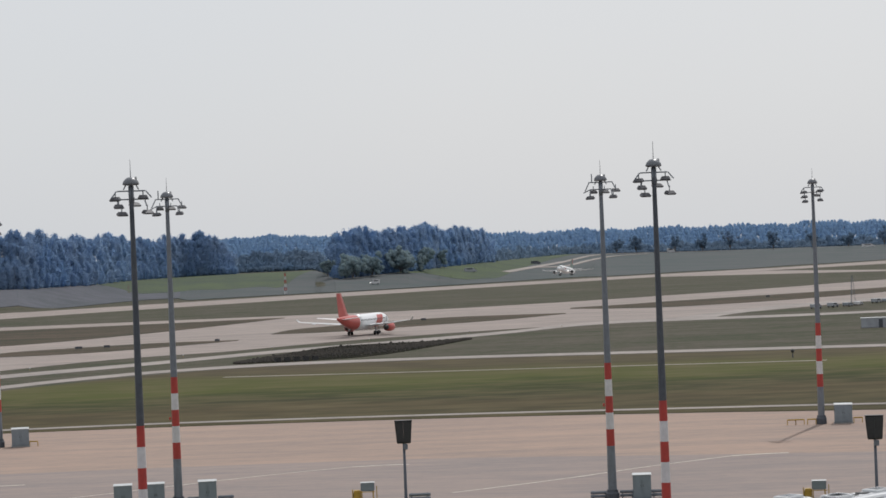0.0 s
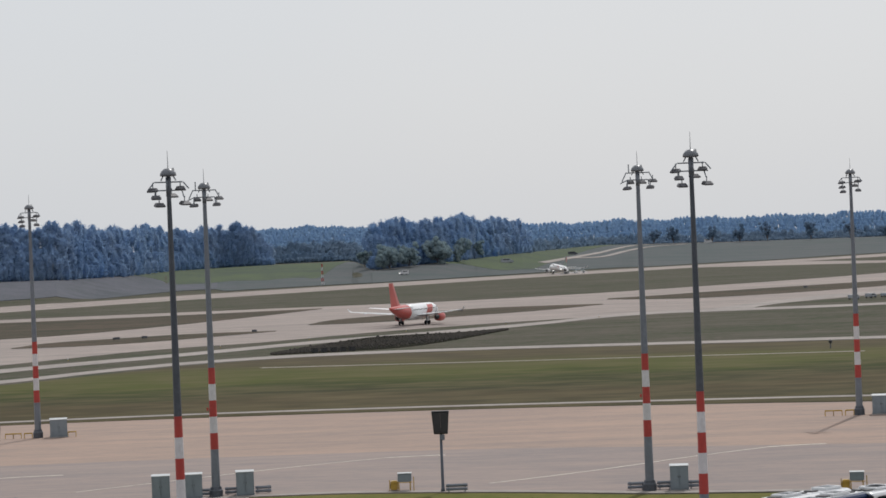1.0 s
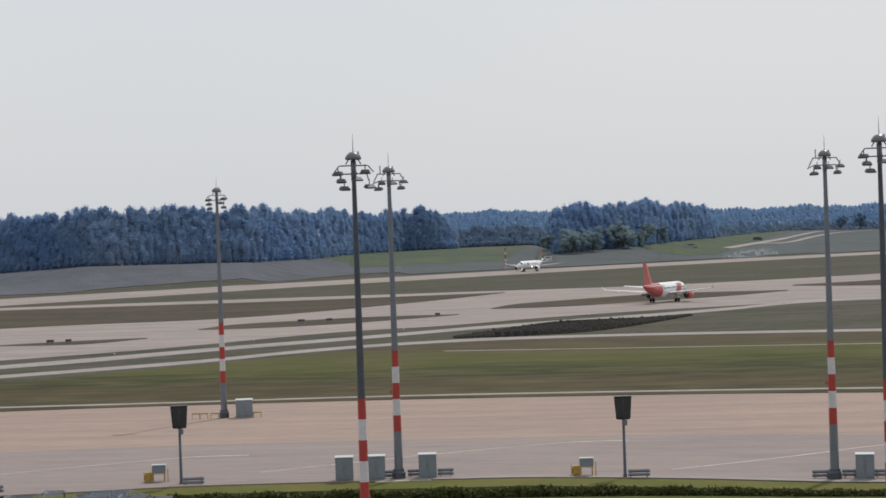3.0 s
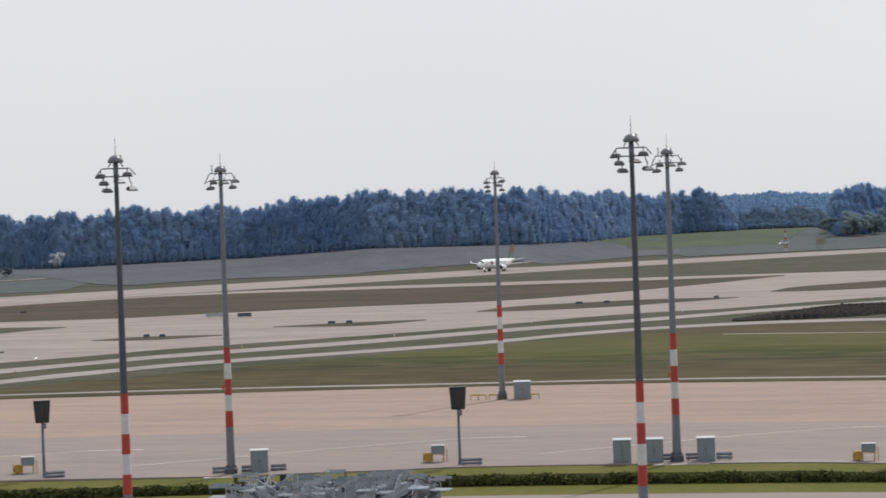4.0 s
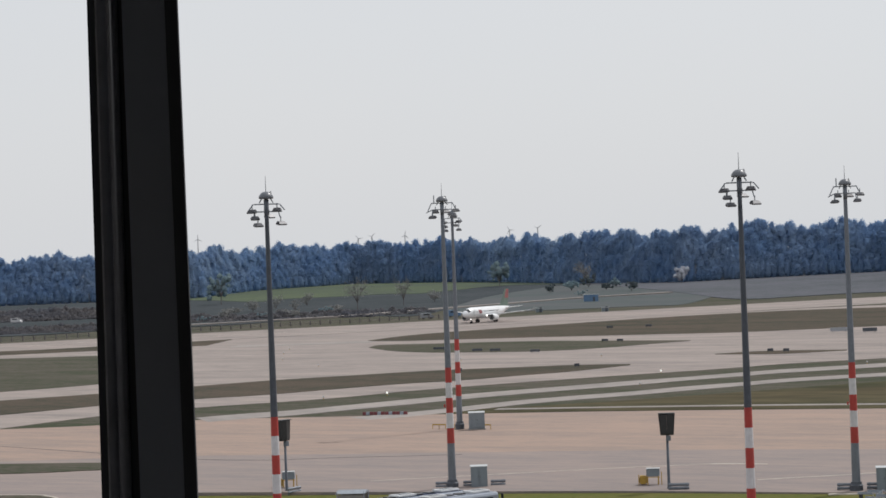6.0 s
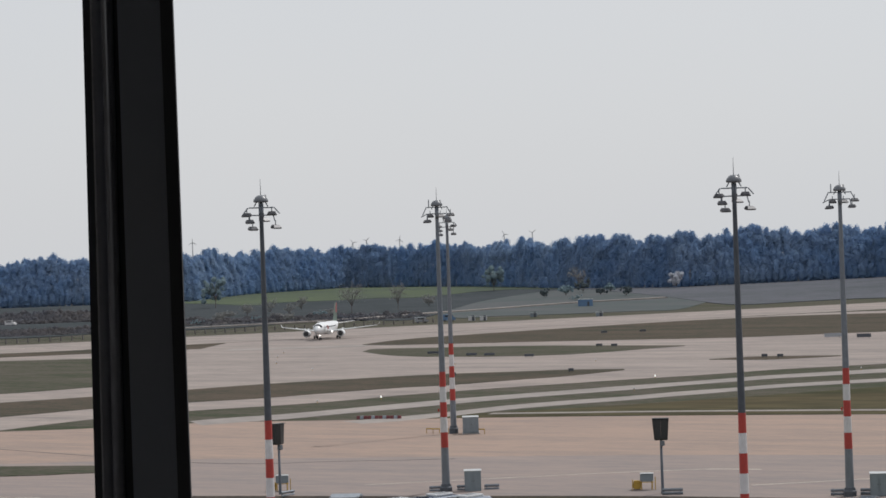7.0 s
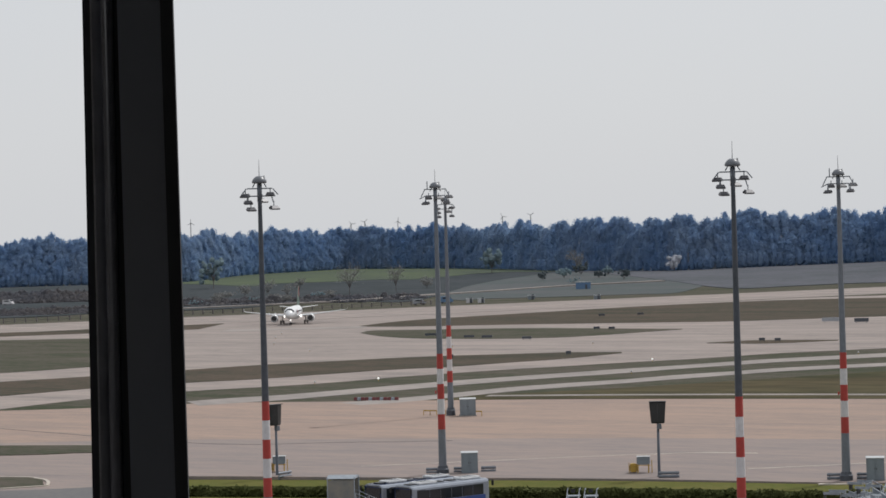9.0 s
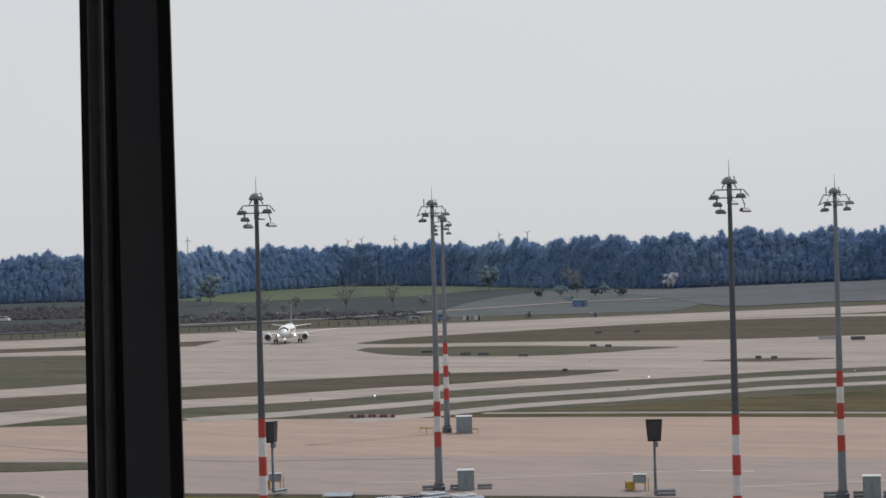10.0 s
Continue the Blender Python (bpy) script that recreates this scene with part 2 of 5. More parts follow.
GASKET = mat("black_rubber_gasket", (0.07, 0.075, 0.085), 0.6, fine=20)
BEAD = mat("brushed_bead", (0.85, 0.87, 0.92), 0.3, 0.5, fine=30)
PLASTER = mat("interior_plaster", (0.62, 0.61, 0.6), 0.9, fine=4)
CARPET = mat("dark_carpet", (0.16, 0.15, 0.15), 0.95, fine=40)
FACADE = mat("facade_metal", (0.3, 0.31, 0.32), 0.5, 0.3, fine=0.5)

CLOUDED = mat("clouded_canopy_glazing", (0.15, 0.16, 0.16), 0.25, second=(0.27, 0.25, 0.2), fine=1.2, coarse=0.5)

SMOKE = bpy.data.materials.new("thin_tyre_smoke")
SMOKE.use_nodes = True
_n, _l = SMOKE.node_tree.nodes, SMOKE.node_tree.links
_b, _o = _n.new("ShaderNodeBsdfTranslucent"), _n["Material Output"]
_b.inputs["Color"].default_value = (0.82, 0.9, 0.97, 1)
_t, _m, _z = _n.new("ShaderNodeBsdfTransparent"), _n.new("ShaderNodeMixShader"), _n.new("ShaderNodeTexNoise")
_z.inputs["Scale"].default_value = 0.35
_q = _n.new("ShaderNodeMath")
_q.operation, _q.inputs[1].default_value = "MULTIPLY", 0.085
_l.new(_z.outputs["Fac"], _q.inputs[0])
_l.new(_q.outputs[0], _m.inputs["Fac"])
_l.new(_t.outputs[0], _m.inputs[1]), _l.new(_b.outputs[0], _m.inputs[2])
_l.new(_m.outputs[0], _o.inputs["Surface"])

# ---- mesh helpers ----
def mesh_of(name, bm, material, smooth_faces=False):
    me = bpy.data.meshes.new(name)
    bm.normal_update()
    bm.to_mesh(me)
    bm.free()
    me.materials.append(material)
    if smooth_faces:
        for p in me.polygons:
            p.use_smooth = True
    return me


def part(name, bm, material, parent=None, label="", smooth_faces=False):
    ob = new(name, mesh_of(name, bm, material, smooth_faces))
    if parent is not None:
        ob.parent = parent
    if label:
        ob["label"] = label
    return ob


def raw(name, verts, faces, material, parent=None, smooth_faces=False):
    me = bpy.data.meshes.new(name)
    me.from_pydata(verts, [], faces)
    me.materials.append(material)
    if smooth_faces:
        me.polygons.foreach_set("use_smooth", [True] * len(me.polygons))
    me.update()
    ob = new(name, me)
    if parent is not None:
        ob.parent = parent
    return ob


def thing(name, x, y, z, turn=0.0):
    ob = new(name)
    ob.matrix_basis = pose(x, y, z, 0, 0, turn)
    return ob


def box(bm, sx, sy, sz, at=(0, 0, 0), rot=(0, 0, 0), bevel=0.0):
    """A box centred on at."""
    r = bmesh.ops.create_cube(bm, size=1, matrix=pose(*at, *rot) @ Matrix.Diagonal((sx, sy, sz, 1)))
    if bevel:
        edges = list({e for v in r["verts"] for e in v.link_edges})
        bmesh.ops.bevel(bm, geom=edges, offset=bevel, segments=2, affect="EDGES", clamp_overlap=True)
    return bm


def tube(bm, a, b, ra, rb=None, n=10):
    """A round bar from a to b."""
    rb = ra if rb is None else rb
    a, b = Vector(a), Vector(b)
    q = (b - a).to_track_quat("Z", "Y").to_matrix()
    rings = []
    for p, r in ((a, ra), (b, rb)):
        rings.append([bm.verts.new(p + q @ Vector((r * math.cos(2 * math.pi * i / n), r * math.sin(2 * math.pi * i / n), 0))) for i in range(n)])
    for i in range(n):
        bm.faces.new((rings[0][i], rings[0][(i + 1) % n], rings[1][(i + 1) % n], rings[1][i]))
    bm.faces.new(rings[0][::-1])
    bm.faces.new(rings[1])
    return bm


def loft(bm, rings, caps=True):
    vs = [[bm.verts.new(p) for p in ring] for ring in rings]
    n = len(vs[0])
    for a, b in zip(vs, vs[1:]):
        for i in range(n):
            bm.faces.new((a[i], a[(i + 1) % n], b[(i + 1) % n], b[i]))
    if caps:
        bm.faces.new(vs[0][::-1])
        bm.faces.new(vs[-1])
    return bm


def turned(bm, profile, at=(0, 0, 0), n=16, axis="z"):
    """A body of revolution from (radius, height) pairs."""
    rings = []
    for r, h in profile:
        ring = []
        for i in range(n):
            c, s = r * math.cos(2 * math.pi * i / n), r * math.sin(2 * math.pi * i / n)
            p = (c, s, h) if axis == "z" else (h, c, s)
            ring.append(Vector(p) + Vector(at))
        rings.append(ring)
    return loft(bm, rings)


B = bmesh.new


# ---- the land ----
HILL_AZ = (-180, -60, -41, -36.5, -35, -32.5, -29.5, -27, -24, -19, -16, -12, -10.4, -9.2, -8, -6.5, -4.4, -3.9, -2, 0, 2, 6, 10, 30, 180)
HILL_D = (1360, 1360, 1360, 1360, 1480, 1550, 1500, 1300, 1200, 1200, 1130, 1160, 1280, 1520, 1600, 1600, 1600, 1400, 1480, 1800, 2450, 2500, 2500, 2500, 2500)
HILL_Z = (6, 6, 6.1, 6.1, 8, 9.5, 8.3, 7.2, 6.8, 8.6, 12, 11, 10.6, 10.2, 10.3, 11, 11.3, 6.6, 9.3, 11, 12, 9.5, 9, 8, 6)
RAD_R = (0, 200, 225, 290, 640, 800, 950, 1160, 1389, 1683, 2200, 9000)
RAD_Z = (0, 0, .3, .5, .8, 1.3, 1.9, 1.7, .9, -.6, -.8, -.8)
def lerp(x, xs, ys):
    return float(np.interp(x, xs, ys))
def smooth(x):
    x = min(max(x, 0), 1)
    return x * x * (3 - 2 * x)
def land(x, y):
    """Height of the natural ground."""
    r, az = math.hypot(x, y), math.degrees(math.atan2(x, y))
    low = lerp(r, RAD_R, RAD_Z)
    d = lerp(az, HILL_AZ, HILL_D)
    if -55 < az < 25: r0 = 755 / math.sin(math.radians(33 - az)) if az < 24 else 2300
    else: r0 = 800
    r0 = min(r0, d - 150)
    ridge = 10 * smooth((r - 2900) / 500) * smooth((-3 - az) / 1.5) * smooth((az + 16) / 4)
    return dip(x, y) + low + ridge + (lerp(az, HILL_AZ, HILL_Z) - low) * smooth((r - r0) / (d - r0))


def dip(x, y):
    """How far the apron's near edge sinks below its level."""
    r, az = math.hypot(x, y), math.degrees(math.atan2(x, y))
    return lerp(az, (-28, -20, -13, -5, 3, 9), (0, -0.2, 0, 0, -0.6, -0.7)) * (1 - smooth((r - 206) / 40)) * smooth((r - 150) / 20)


def polar(az, r):
    return r * math.sin(radians(az)), r * math.cos(radians(az))


def spline(points, n):
    """n points along a smooth curve through the given ones."""
    p = [Vector((x, y)) for x, y in points]
    p = [p[0] * 2 - p[1]] + p + [p[-1] * 2 - p[-2]]
    out = []
    for k in range(n):
        u = k / (n - 1) * (len(p) - 3)
        i = min(int(u), len(p) - 4)
        f = u - i
        a, b, c, d = p[i:i + 4]
        out.append(0.5 * (2 * b + (c - a) * f + (2 * a - 5 * b + 4 * c - d) * f * f + (3 * b - a - 3 * c + d) * f ** 3))
    return out


def band(name, far, near, lift, material, n=90, across=6, label="", kind="structure", thick=0.0):
    """A paved or grown surface between two edge curves, lying on the land."""
    a, b = spline(far, n), spline(near, n)
    verts, faces = [], []
    for p, q in zip(a, b):
        for j in range(across + 1):
            m = p.lerp(q, j / across)
            verts.append((m.x, m.y, land(m.x, m.y) + lift))
    w = across + 1
    for i in range(n - 1):
        for j in range(across):
            k = i * w + j
            faces.append((k, k + w, k + w + 1, k + 1))
    rim = [i * w + across for i in range(n)] + [i * w for i in range(n - 1, -1, -1)]
    base = len(verts)
    for k in rim:
        x, y, z = verts[k]
        verts.append((x, y, z - 0.6))
    for i in range(len(rim)):
        j = (i + 1) % len(rim)
        faces.append((rim[i], rim[j], base + j, base + i))
    ob = raw(name, verts, faces, material)
    return tagged(ob, label, name.split("_")[0], "", kind)


def offset(points, d):
    """The curve moved sideways by d metres, away from the viewer."""
    out = []
    for i, (x, y) in enumerate(points):
        (ax, ay), (bx, by) = points[max(i - 1, 0)], points[min(i + 1, len(points) - 1)]
        tx, ty = bx - ax, by - ay
        k = math.hypot(tx, ty)
        out.append((x - ty / k * d, y + tx / k * d))
    return out


def build_land():
    azs = [-180 + 5 * i for i in range(26)] + [-50 + 0.5 * i for i in range(141)] + [25 + 5 * i for i in range(31)]
    rs = [1, 60, 120, 160, 200, 236, 246, 262] + [275 + 12 * i for i in range(62)] + [1020 + 20 * i for i in range(50)] + [2040, 2120, 2200, 2300, 2450, 2600, 2800, 3100, 3500, 4000, 4500, 4800]
    verts = []
    for r in rs:
        for az in azs:
            x, y = polar(az, r)
            z = land(x, y) if r > 250 else -0.9
            verts.append((x, y, z))
    n = len(azs)
    faces = [(i * n + j, i * n + j + 1, (i + 1) * n + j + 1, (i + 1) * n + j) for i in range(len(rs) - 1) for j in range(n - 1)]
    faces.append(tuple(range(n - 1)))
    return tagged(raw("ground", verts, faces, GRASS, smooth_faces=True), "olive spring grass of the airfield", "ground", "", "structure")


build_land()


def runway_point(s, rho):
    return -0.8387 * rho + 0.5446 * s, 0.5446 * rho + 0.8387 * s


T1_NEAR = [(-223.5, 250), (-223.4, 274.6), (-217.5, 293.2), (-208, 307.2), (-203.3, 317.5), (-199.8, 330.3), (-194.8, 341.3), (-189.3, 352.4), (-182.9, 362.5), (-176.6, 373.3), (-169.5, 383.2), (-162.9, 394.7), (-156.1, 407.1), (-129, 437), (-111, 462), (-86, 507), (-63, 526), (-38, 560), (-12, 585), (21, 608), (53, 632), (89, 672), (133, 728), (200, 840), (300, 1000)]
RUNWAY_NEAR = [runway_point(s, 652) for s in (-60, 60, 180, 300, 420, 540, 660, 780, 900, 1020, 1140, 1260, 1400, 1560, 1750)]
RUNWAY_FAR = [runway_point(s, 725) for s in (-60, 60, 180, 300, 420, 540, 660, 780, 900, 1020, 1140, 1260, 1400, 1560, 1750)]
FIELD_FAR = [runway_point(s, 651.5) for s in (-60, 20, 60, 100, 150, 200, 260, 320, 400, 480, 560, 640, 720, 800, 880, 960, 1040, 1120, 1250, 1345)]
band("runway", RUNWAY_FAR, RUNWAY_NEAR, 0.10, CONC, 160, 8, "pale concrete runway crossing the airfield")
band("taxiway_field", FIELD_FAR, T1_NEAR, 0.06, CONC, 160, 14, "wide pale concrete of the parallel taxiways")

# grass between the taxiways
RET_TOP = [(-300, 730), (-276, 762), (-231, 778), (-176, 788), (-142, 792), (-98, 796), (-54, 799), (-16, 806), (29, 833), (75, 872), (126, 922), (178, 991), (300, 1140)]
GR_FAR = [runway_point(s, 651) for s in (455, 490, 540, 590, 630, 680, 725, 765, 815, 870, 930, 1010, 1190)]
ISLANDS = [
    ("upper", GR_FAR, RET_TOP, GRASS),
    ("dark", [(-342, 546), (-346, 585), (-330, 640), (-312, 690), (-290, 722), (-262, 740), (-220, 746), (-167, 751), (-134, 756), (-94, 767), (-71, 776)],
     [(-338, 542), (-322, 541), (-287, 550), (-255, 555), (-231, 560), (-205, 580), (-178, 598), (-140, 612), (-116, 645), (-88, 714), (-71, 770)], DRY),
    ("lens", [(-315, 504), (-318, 515), (-304, 518), (-274, 523), (-226, 514)], [(-313, 500), (-291, 478), (-270, 468), (-240, 472), (-225, 511)], GRASS),
    ("lens", [(-190, 445), (-182, 455), (-164, 456)], [(-189, 443), (-174, 442), (-163, 453)], DRY),
    ("lens", [(-163, 488), (-150, 498), (-131, 506)], [(-162, 486), (-140, 484), (-130, 503)], DRY),
    ("lens", [(-128, 546), (-123, 570), (-105, 585), (-89, 595), (-67, 594)], [(-127, 543), (-110, 543), (-94, 553), (-77, 575), (-67, 590)], DRY),
    ("lens", [(-62, 630), (-58, 657), (-46, 677), (-14, 712), (25, 710)], [(-61, 626), (-42, 629), (-15, 653), (6, 674), (25, 704)], DRY),
    ("lens", [(29, 762), (47, 774), (68, 794), (114, 828), (154, 859), (260, 960)], [(28, 752), (45, 735), (66, 732), (104, 758), (144, 803), (250, 930)], DRY),
    ("strip", [(-300, 262), (-274, 307), (-262.3, 330.6), (-256.7, 346.2), (-249.9, 363.4), (-241, 376.5), (-233.9, 386.8), (-225.4, 395.2), (-215.2, 400.9), (-205.4, 407.1), (-193.2, 408.6)],
     [(-258, 236), (-245, 276), (-239.3, 301.6), (-231.7, 312.5), (-223.6, 323.2), (-217.3, 339.4), (-212.2, 350.8), (-205.1, 359.6), (-200.1, 372.7), (-194.6, 385.7), (-191.5, 405)], DRY),
    ("left", [(-520, 420), (-440, 455), (-400, 470), (-378, 477)], [(-420, 250), (-335, 300), (-296, 330), (-284.5, 366)], GRASS),
    ("wedge", [(-560, 440), (-448, 512), (-430, 536), (-406, 568)], [(-500, 400), (-428, 488), (-404, 512), (-388, 530)], DRY),
]
for nm, far, near, material in ISLANDS:
    band("grass_island", far, near, 0.12, material, 70, 8, "low grass island between concrete taxiways")

# roads near the apron
R3_TOP = [(-202.6, 273.1), (-200.1, 279.8), (-195.1, 288.1), (-191.5, 298.9), (-187.9, 310.6), (-183.9, 322.2), (-178.9, 333), (-173.5, 343.7), (-168.1, 355.2), (-161.9, 365.8), (-156, 378.1), (-149.4, 389.3), (-125, 420), (-103, 452), (-76, 486), (-49, 524), (-23, 552), (5, 586), (21, 614), (36, 630), (54, 631), (86, 628), (114, 632), (200, 640)]
R3_BOT = [(-195, 266), (-193.1, 270.1), (-188.4, 278.2), (-185, 288.8), (-181.2, 299.4), (-177.5, 310.9), (-173.2, 322.4), (-168.1, 333), (-162.6, 343.5), (-157.4, 355.7), (-151.5, 367), (-145.1, 378.1), (-117, 411), (-98, 440), (-74, 471), (-48, 508), (-22, 534), (4, 567), (20, 595), (36, 610), (52, 611), (83, 610), (110, 615), (200, 620)]
band("service_road", R3_TOP, R3_BOT, 0.07, PATH, 110, 4, "narrow concrete road along the taxiway")
band("service_road", [(53, 634), (75, 676), (97, 711), (119, 733), (134, 747), (220, 850)], [(60, 616), (72, 648), (93, 681), (115, 706), (129, 718), (212, 820)], 0.08, PATH, 60, 4, "pale branch road beside the taxiway")
R2_TOP = [(-175.9, 274.5), (-171.9, 284), (-168.6, 295.3), (-165.7, 308.3), (-160.9, 318.7), (-155.3, 328.1), (-150.6, 340.2), (-144.6, 350.3), (-138.7, 361.3), (-121, 380), (-97, 406), (-80, 434), (-65, 450), (-43, 461), (-10, 461), (22, 455), (79, 444), (200, 425)]
R2_BOT = [(-170, 271), (-167.5, 275), (-163.6, 286.6), (-161, 299.5), (-156.4, 309.7), (-151, 319.1), (-146.1, 330.1), (-140.8, 341.1), (-135.1, 352), (-118, 371), (-95, 395), (-79, 422), (-63, 440), (-42, 450), (-10, 451), (22, 445), (78, 434), (200, 414)]
band("perimeter_road", R2_TOP, R2_BOT, 0.07, PATH, 110, 4, "pale perimeter road bending through the grass")
band("mown_field", [(-172, 284), (-150, 305), (-120, 350), (-92, 392), (-66, 432), (-42, 448.5), (-10, 449.5), (22, 443.5), (78, 432), (200, 412)],
     [(-170, 279), (-152, 286), (-128, 290.5), (-99, 294.5), (-76, 297), (-43, 298), (-6, 295.5), (24, 289.5), (50, 282.5), (130, 263)], 0.05, SWATHE, 130, 24, "olive and brown mown grass beside the apron")
R1 = [(-160, 291), (-132, 297), (-102, 301), (-77, 302), (-45, 304), (-7, 301), (25, 296), (52, 291), (120, 276)]
band("edge_path", offset(R1, 1.3), offset(R1, -1.3), 0.08, PATH, 90, 2, "thin pale path along the apron grass")
R1B = [(-50, 415), (-9, 407), (20, 402), (60, 395)]
band("edge_path", offset(R1B, 0.8), offset(R1B, -0.8), 0.07, PATH, 60, 2, "faint worn track across the grass")
band("scrub_bank", [(-54, 467), (-47, 500), (-36, 532), (-17, 540), (-5, 546)], [(-53, 463), (-42, 466), (-27, 474), (-16, 500), (-4, 543)], 0.09, SCRUB, 60, 6, "dark scrub covering a low bank")

# the apron
APRON_FAR = [(-300, 215), (-221, 252), (-200, 269), (-177, 277), (-153, 284), (-128, 289), (-99, 293), (-76, 296), (-43, 297), (-6, 294), (24, 288), (50, 281), (130, 262)]
APRON_NEAR = [(-200, 168), (-165, 176), (-143, 181), (-131, 184), (-112, 188.5), (-91, 194), (-75, 197), (-58, 200.5), (-44, 203), (-10, 204), (13, 200), (30, 198), (80, 194)]
APRON_MID = [((a * 3 + c * 2) / 5, (b * 3 + d * 2) / 5) for (a, b), (c, d) in zip(APRON_NEAR, APRON_FAR)]
band("apron", APRON_FAR, APRON_MID, 0.06, APRON, 110, 8, "warm grey concrete apron")
band("apron_lane", APRON_MID, APRON_NEAR, 0.06, LANE, 110, 8, "cooler grey concrete lane along the apron")
band("grass_island", [(-215, 195), (-180, 205), (-168, 208), (-159, 208)], [(-205, 183), (-172, 195), (-164, 200), (-156.5, 203.5)], 0.14, GRASS, 50, 4, "dark grass strip let into the apron")


def strip(points, w, lift, material, label, name="apron_marking"):
    band(name, offset(points, w / 2), offset(points, -w / 2), lift, material, 40, 1, label)


for dx, dy in ((0, 0), (-40, 2), (-79.5, -5), (-119, -14)):
    strip([(x + dx, y + dy) for x, y in [(-4, 210), (6, 218), (16, 226), (25, 232)]], 0.3, 0.08, LINE, "worn pale lead-in line on the apron")
    strip([(25 + dx, 232 + dy), (28 + dx, 232.6 + dy), (31 + dx, 232.8 + dy)], 0.5, 0.08, LINE, "worn pale stop bar on the apron")
strip([(-200, 226), (-157, 214), (-140, 219), (-128, 224)], 0.35, 0.08, STAIN, "dark tar seam in the concrete")

# verge and bank between apron and lower ground
EAST = APRON_NEAR[2:]
BANK_TOP = offset(EAST, -6.2)
KERB = offset(EAST, 0.02)


def strip3d(name, a, b, za, zb, material, label, n=160, rough=0.0, follow=(0, 0)):
    p, q = spline(a, n), spline(b, n)
    rng = random.Random(4)
    verts, faces, m = [], [], 6
    for i in range(n):
        for j in range(m + 1):
            v = p[i].lerp(q[i], j / m)
            verts.append((v.x, v.y, za + (zb - za) * j / m + dip(v.x, v.y) * (follow[0] + (follow[1] - follow[0]) * j / m) + rng.uniform(-rough, rough)))
    for i in range(n - 1):
        for j in range(m):
            k = i * (m + 1) + j
            faces.append((k, k + m + 1, k + m + 2, k + 1))
    return tagged(raw(name, verts, faces, material), label, name.split("_")[0], "", "structure")


strip3d("kerb_strip", offset(EAST, 1.6), offset(EAST, 0.03), 0.14, 0.14, PATH, "pale worn concrete edge of the apron", follow=(1, 1))
strip3d("verge", KERB, BANK_TOP, 0.03, 0.03, VERGE, "bright green grass verge along the apron", follow=(1, 1))
strip3d("bank", BANK_TOP, offset(EAST, -6.7), 0.03, -0.95, HEDGE, "steep grass bank below the apron", rough=0.04, follow=(1, 0))
LOWER = offset(EAST, -6.6)
strip3d("lower_verge", LOWER, offset(EAST, -14.5), -0.86, -0.86, VERGE, "olive grass at the foot of the bank")
strip3d("service_road", offset(EAST, -14.5), offset(EAST, -60), -0.84, -0.84, LANE, "grey airside road below the bank")

band("apron_west", [(-330, 140), (-200, 168), (-165, 176), (-142.5, 181.2)], [(-290, 20), (-190, 100), (-150, 128), (-118, 140)], 0.05, LANE, 60, 8, "grey concrete of the western apron road")
band("grass_island", [(-230, 152), (-185, 166), (-156, 175.5), (-149.5, 175.6), (-145.6, 172)], [(-215, 136), (-176, 155), (-152, 165.5), (-148, 167.6), (-145.4, 171)], 0.14, GRASS, 50, 5, "small grass island with a pale kerb")
strip([(-185, 166.4), (-156, 176), (-149.4, 176), (-145.2, 172.2), (-145, 170.6), (-148, 167)], 0.35, 0.16, LINE, "pale kerb line round the grass island", "kerb_line")
band("asphalt_lane", [(-215, 134), (-176, 153), (-152, 163.5), (-144, 168), (-138, 173)], [(-212, 122), (-172, 140), (-148, 152), (-134, 160), (-127, 166)], 0.07, ASPH, 50, 4, "dark asphalt lane curving past the grass")

# fields beyond the runway
def sector(name, az0, az1, f0, f1, material, label, lift=0.3, wave=0.03, taper=0, close=0):
    """A field between the runway and the woods; f runs from the runway's far side (0) to the wood's edge (1)."""
    far, near = [], []
    for i in range(14):
        az = az0 + (az1 - az0) * i / 13
        r0 = 735 / math.sin(radians(33 - az))
        d = max(lerp(az, HILL_AZ, HILL_D), r0 + 80)
        w = wave * math.sin(i * 1.9 + az0)
        far.append(polar(az, r0 + (d - r0) * (f1 + w)))
        g0 = f0 + (f1 - f0) * max(0.0, 1 - i / taper) if taper else f0
        if close:
            g0 = max(g0, f1 - (f1 - f0) * min(1.0, (13 - i) / close))
        near.append(polar(az, r0 + (d - r0) * (g0 + w * 0.6)))
    band(name, far, near, lift * 0.85, material, 120, 30, label)


sector("heath", -33.5, -21, 0.1, 1.02, FARGRASS, "grass before the pine wood, colour dulled for haze", 0.2, 0.0, 4, 3)
sector("heath", -26.9, -7.4, 0.2, 1.04, HEATH, "heath in front of the pine wood, coloured haze blue-grey", 0.34, 0.03, 3)
sector("heath", -46, -26, 0.12, 1.03, ROUGH, "rough field behind the runway, coloured haze blue-grey", 0.3, 0.03, 0, 3)
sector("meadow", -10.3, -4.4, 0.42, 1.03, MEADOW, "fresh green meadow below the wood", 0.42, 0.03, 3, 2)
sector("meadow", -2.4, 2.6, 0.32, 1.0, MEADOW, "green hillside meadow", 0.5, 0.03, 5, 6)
sector("heath", -9.8, -4.3, 0.08, 1.02, FARGRASS, "grass behind the runway, colour dulled for haze", 0.34, 0.0, 5)
sector("heath", -4.4, -0.9, 0.08, 1.0, FARGRASS, "grass below the pine block, colour dulled for haze", 0.40, 0.0)
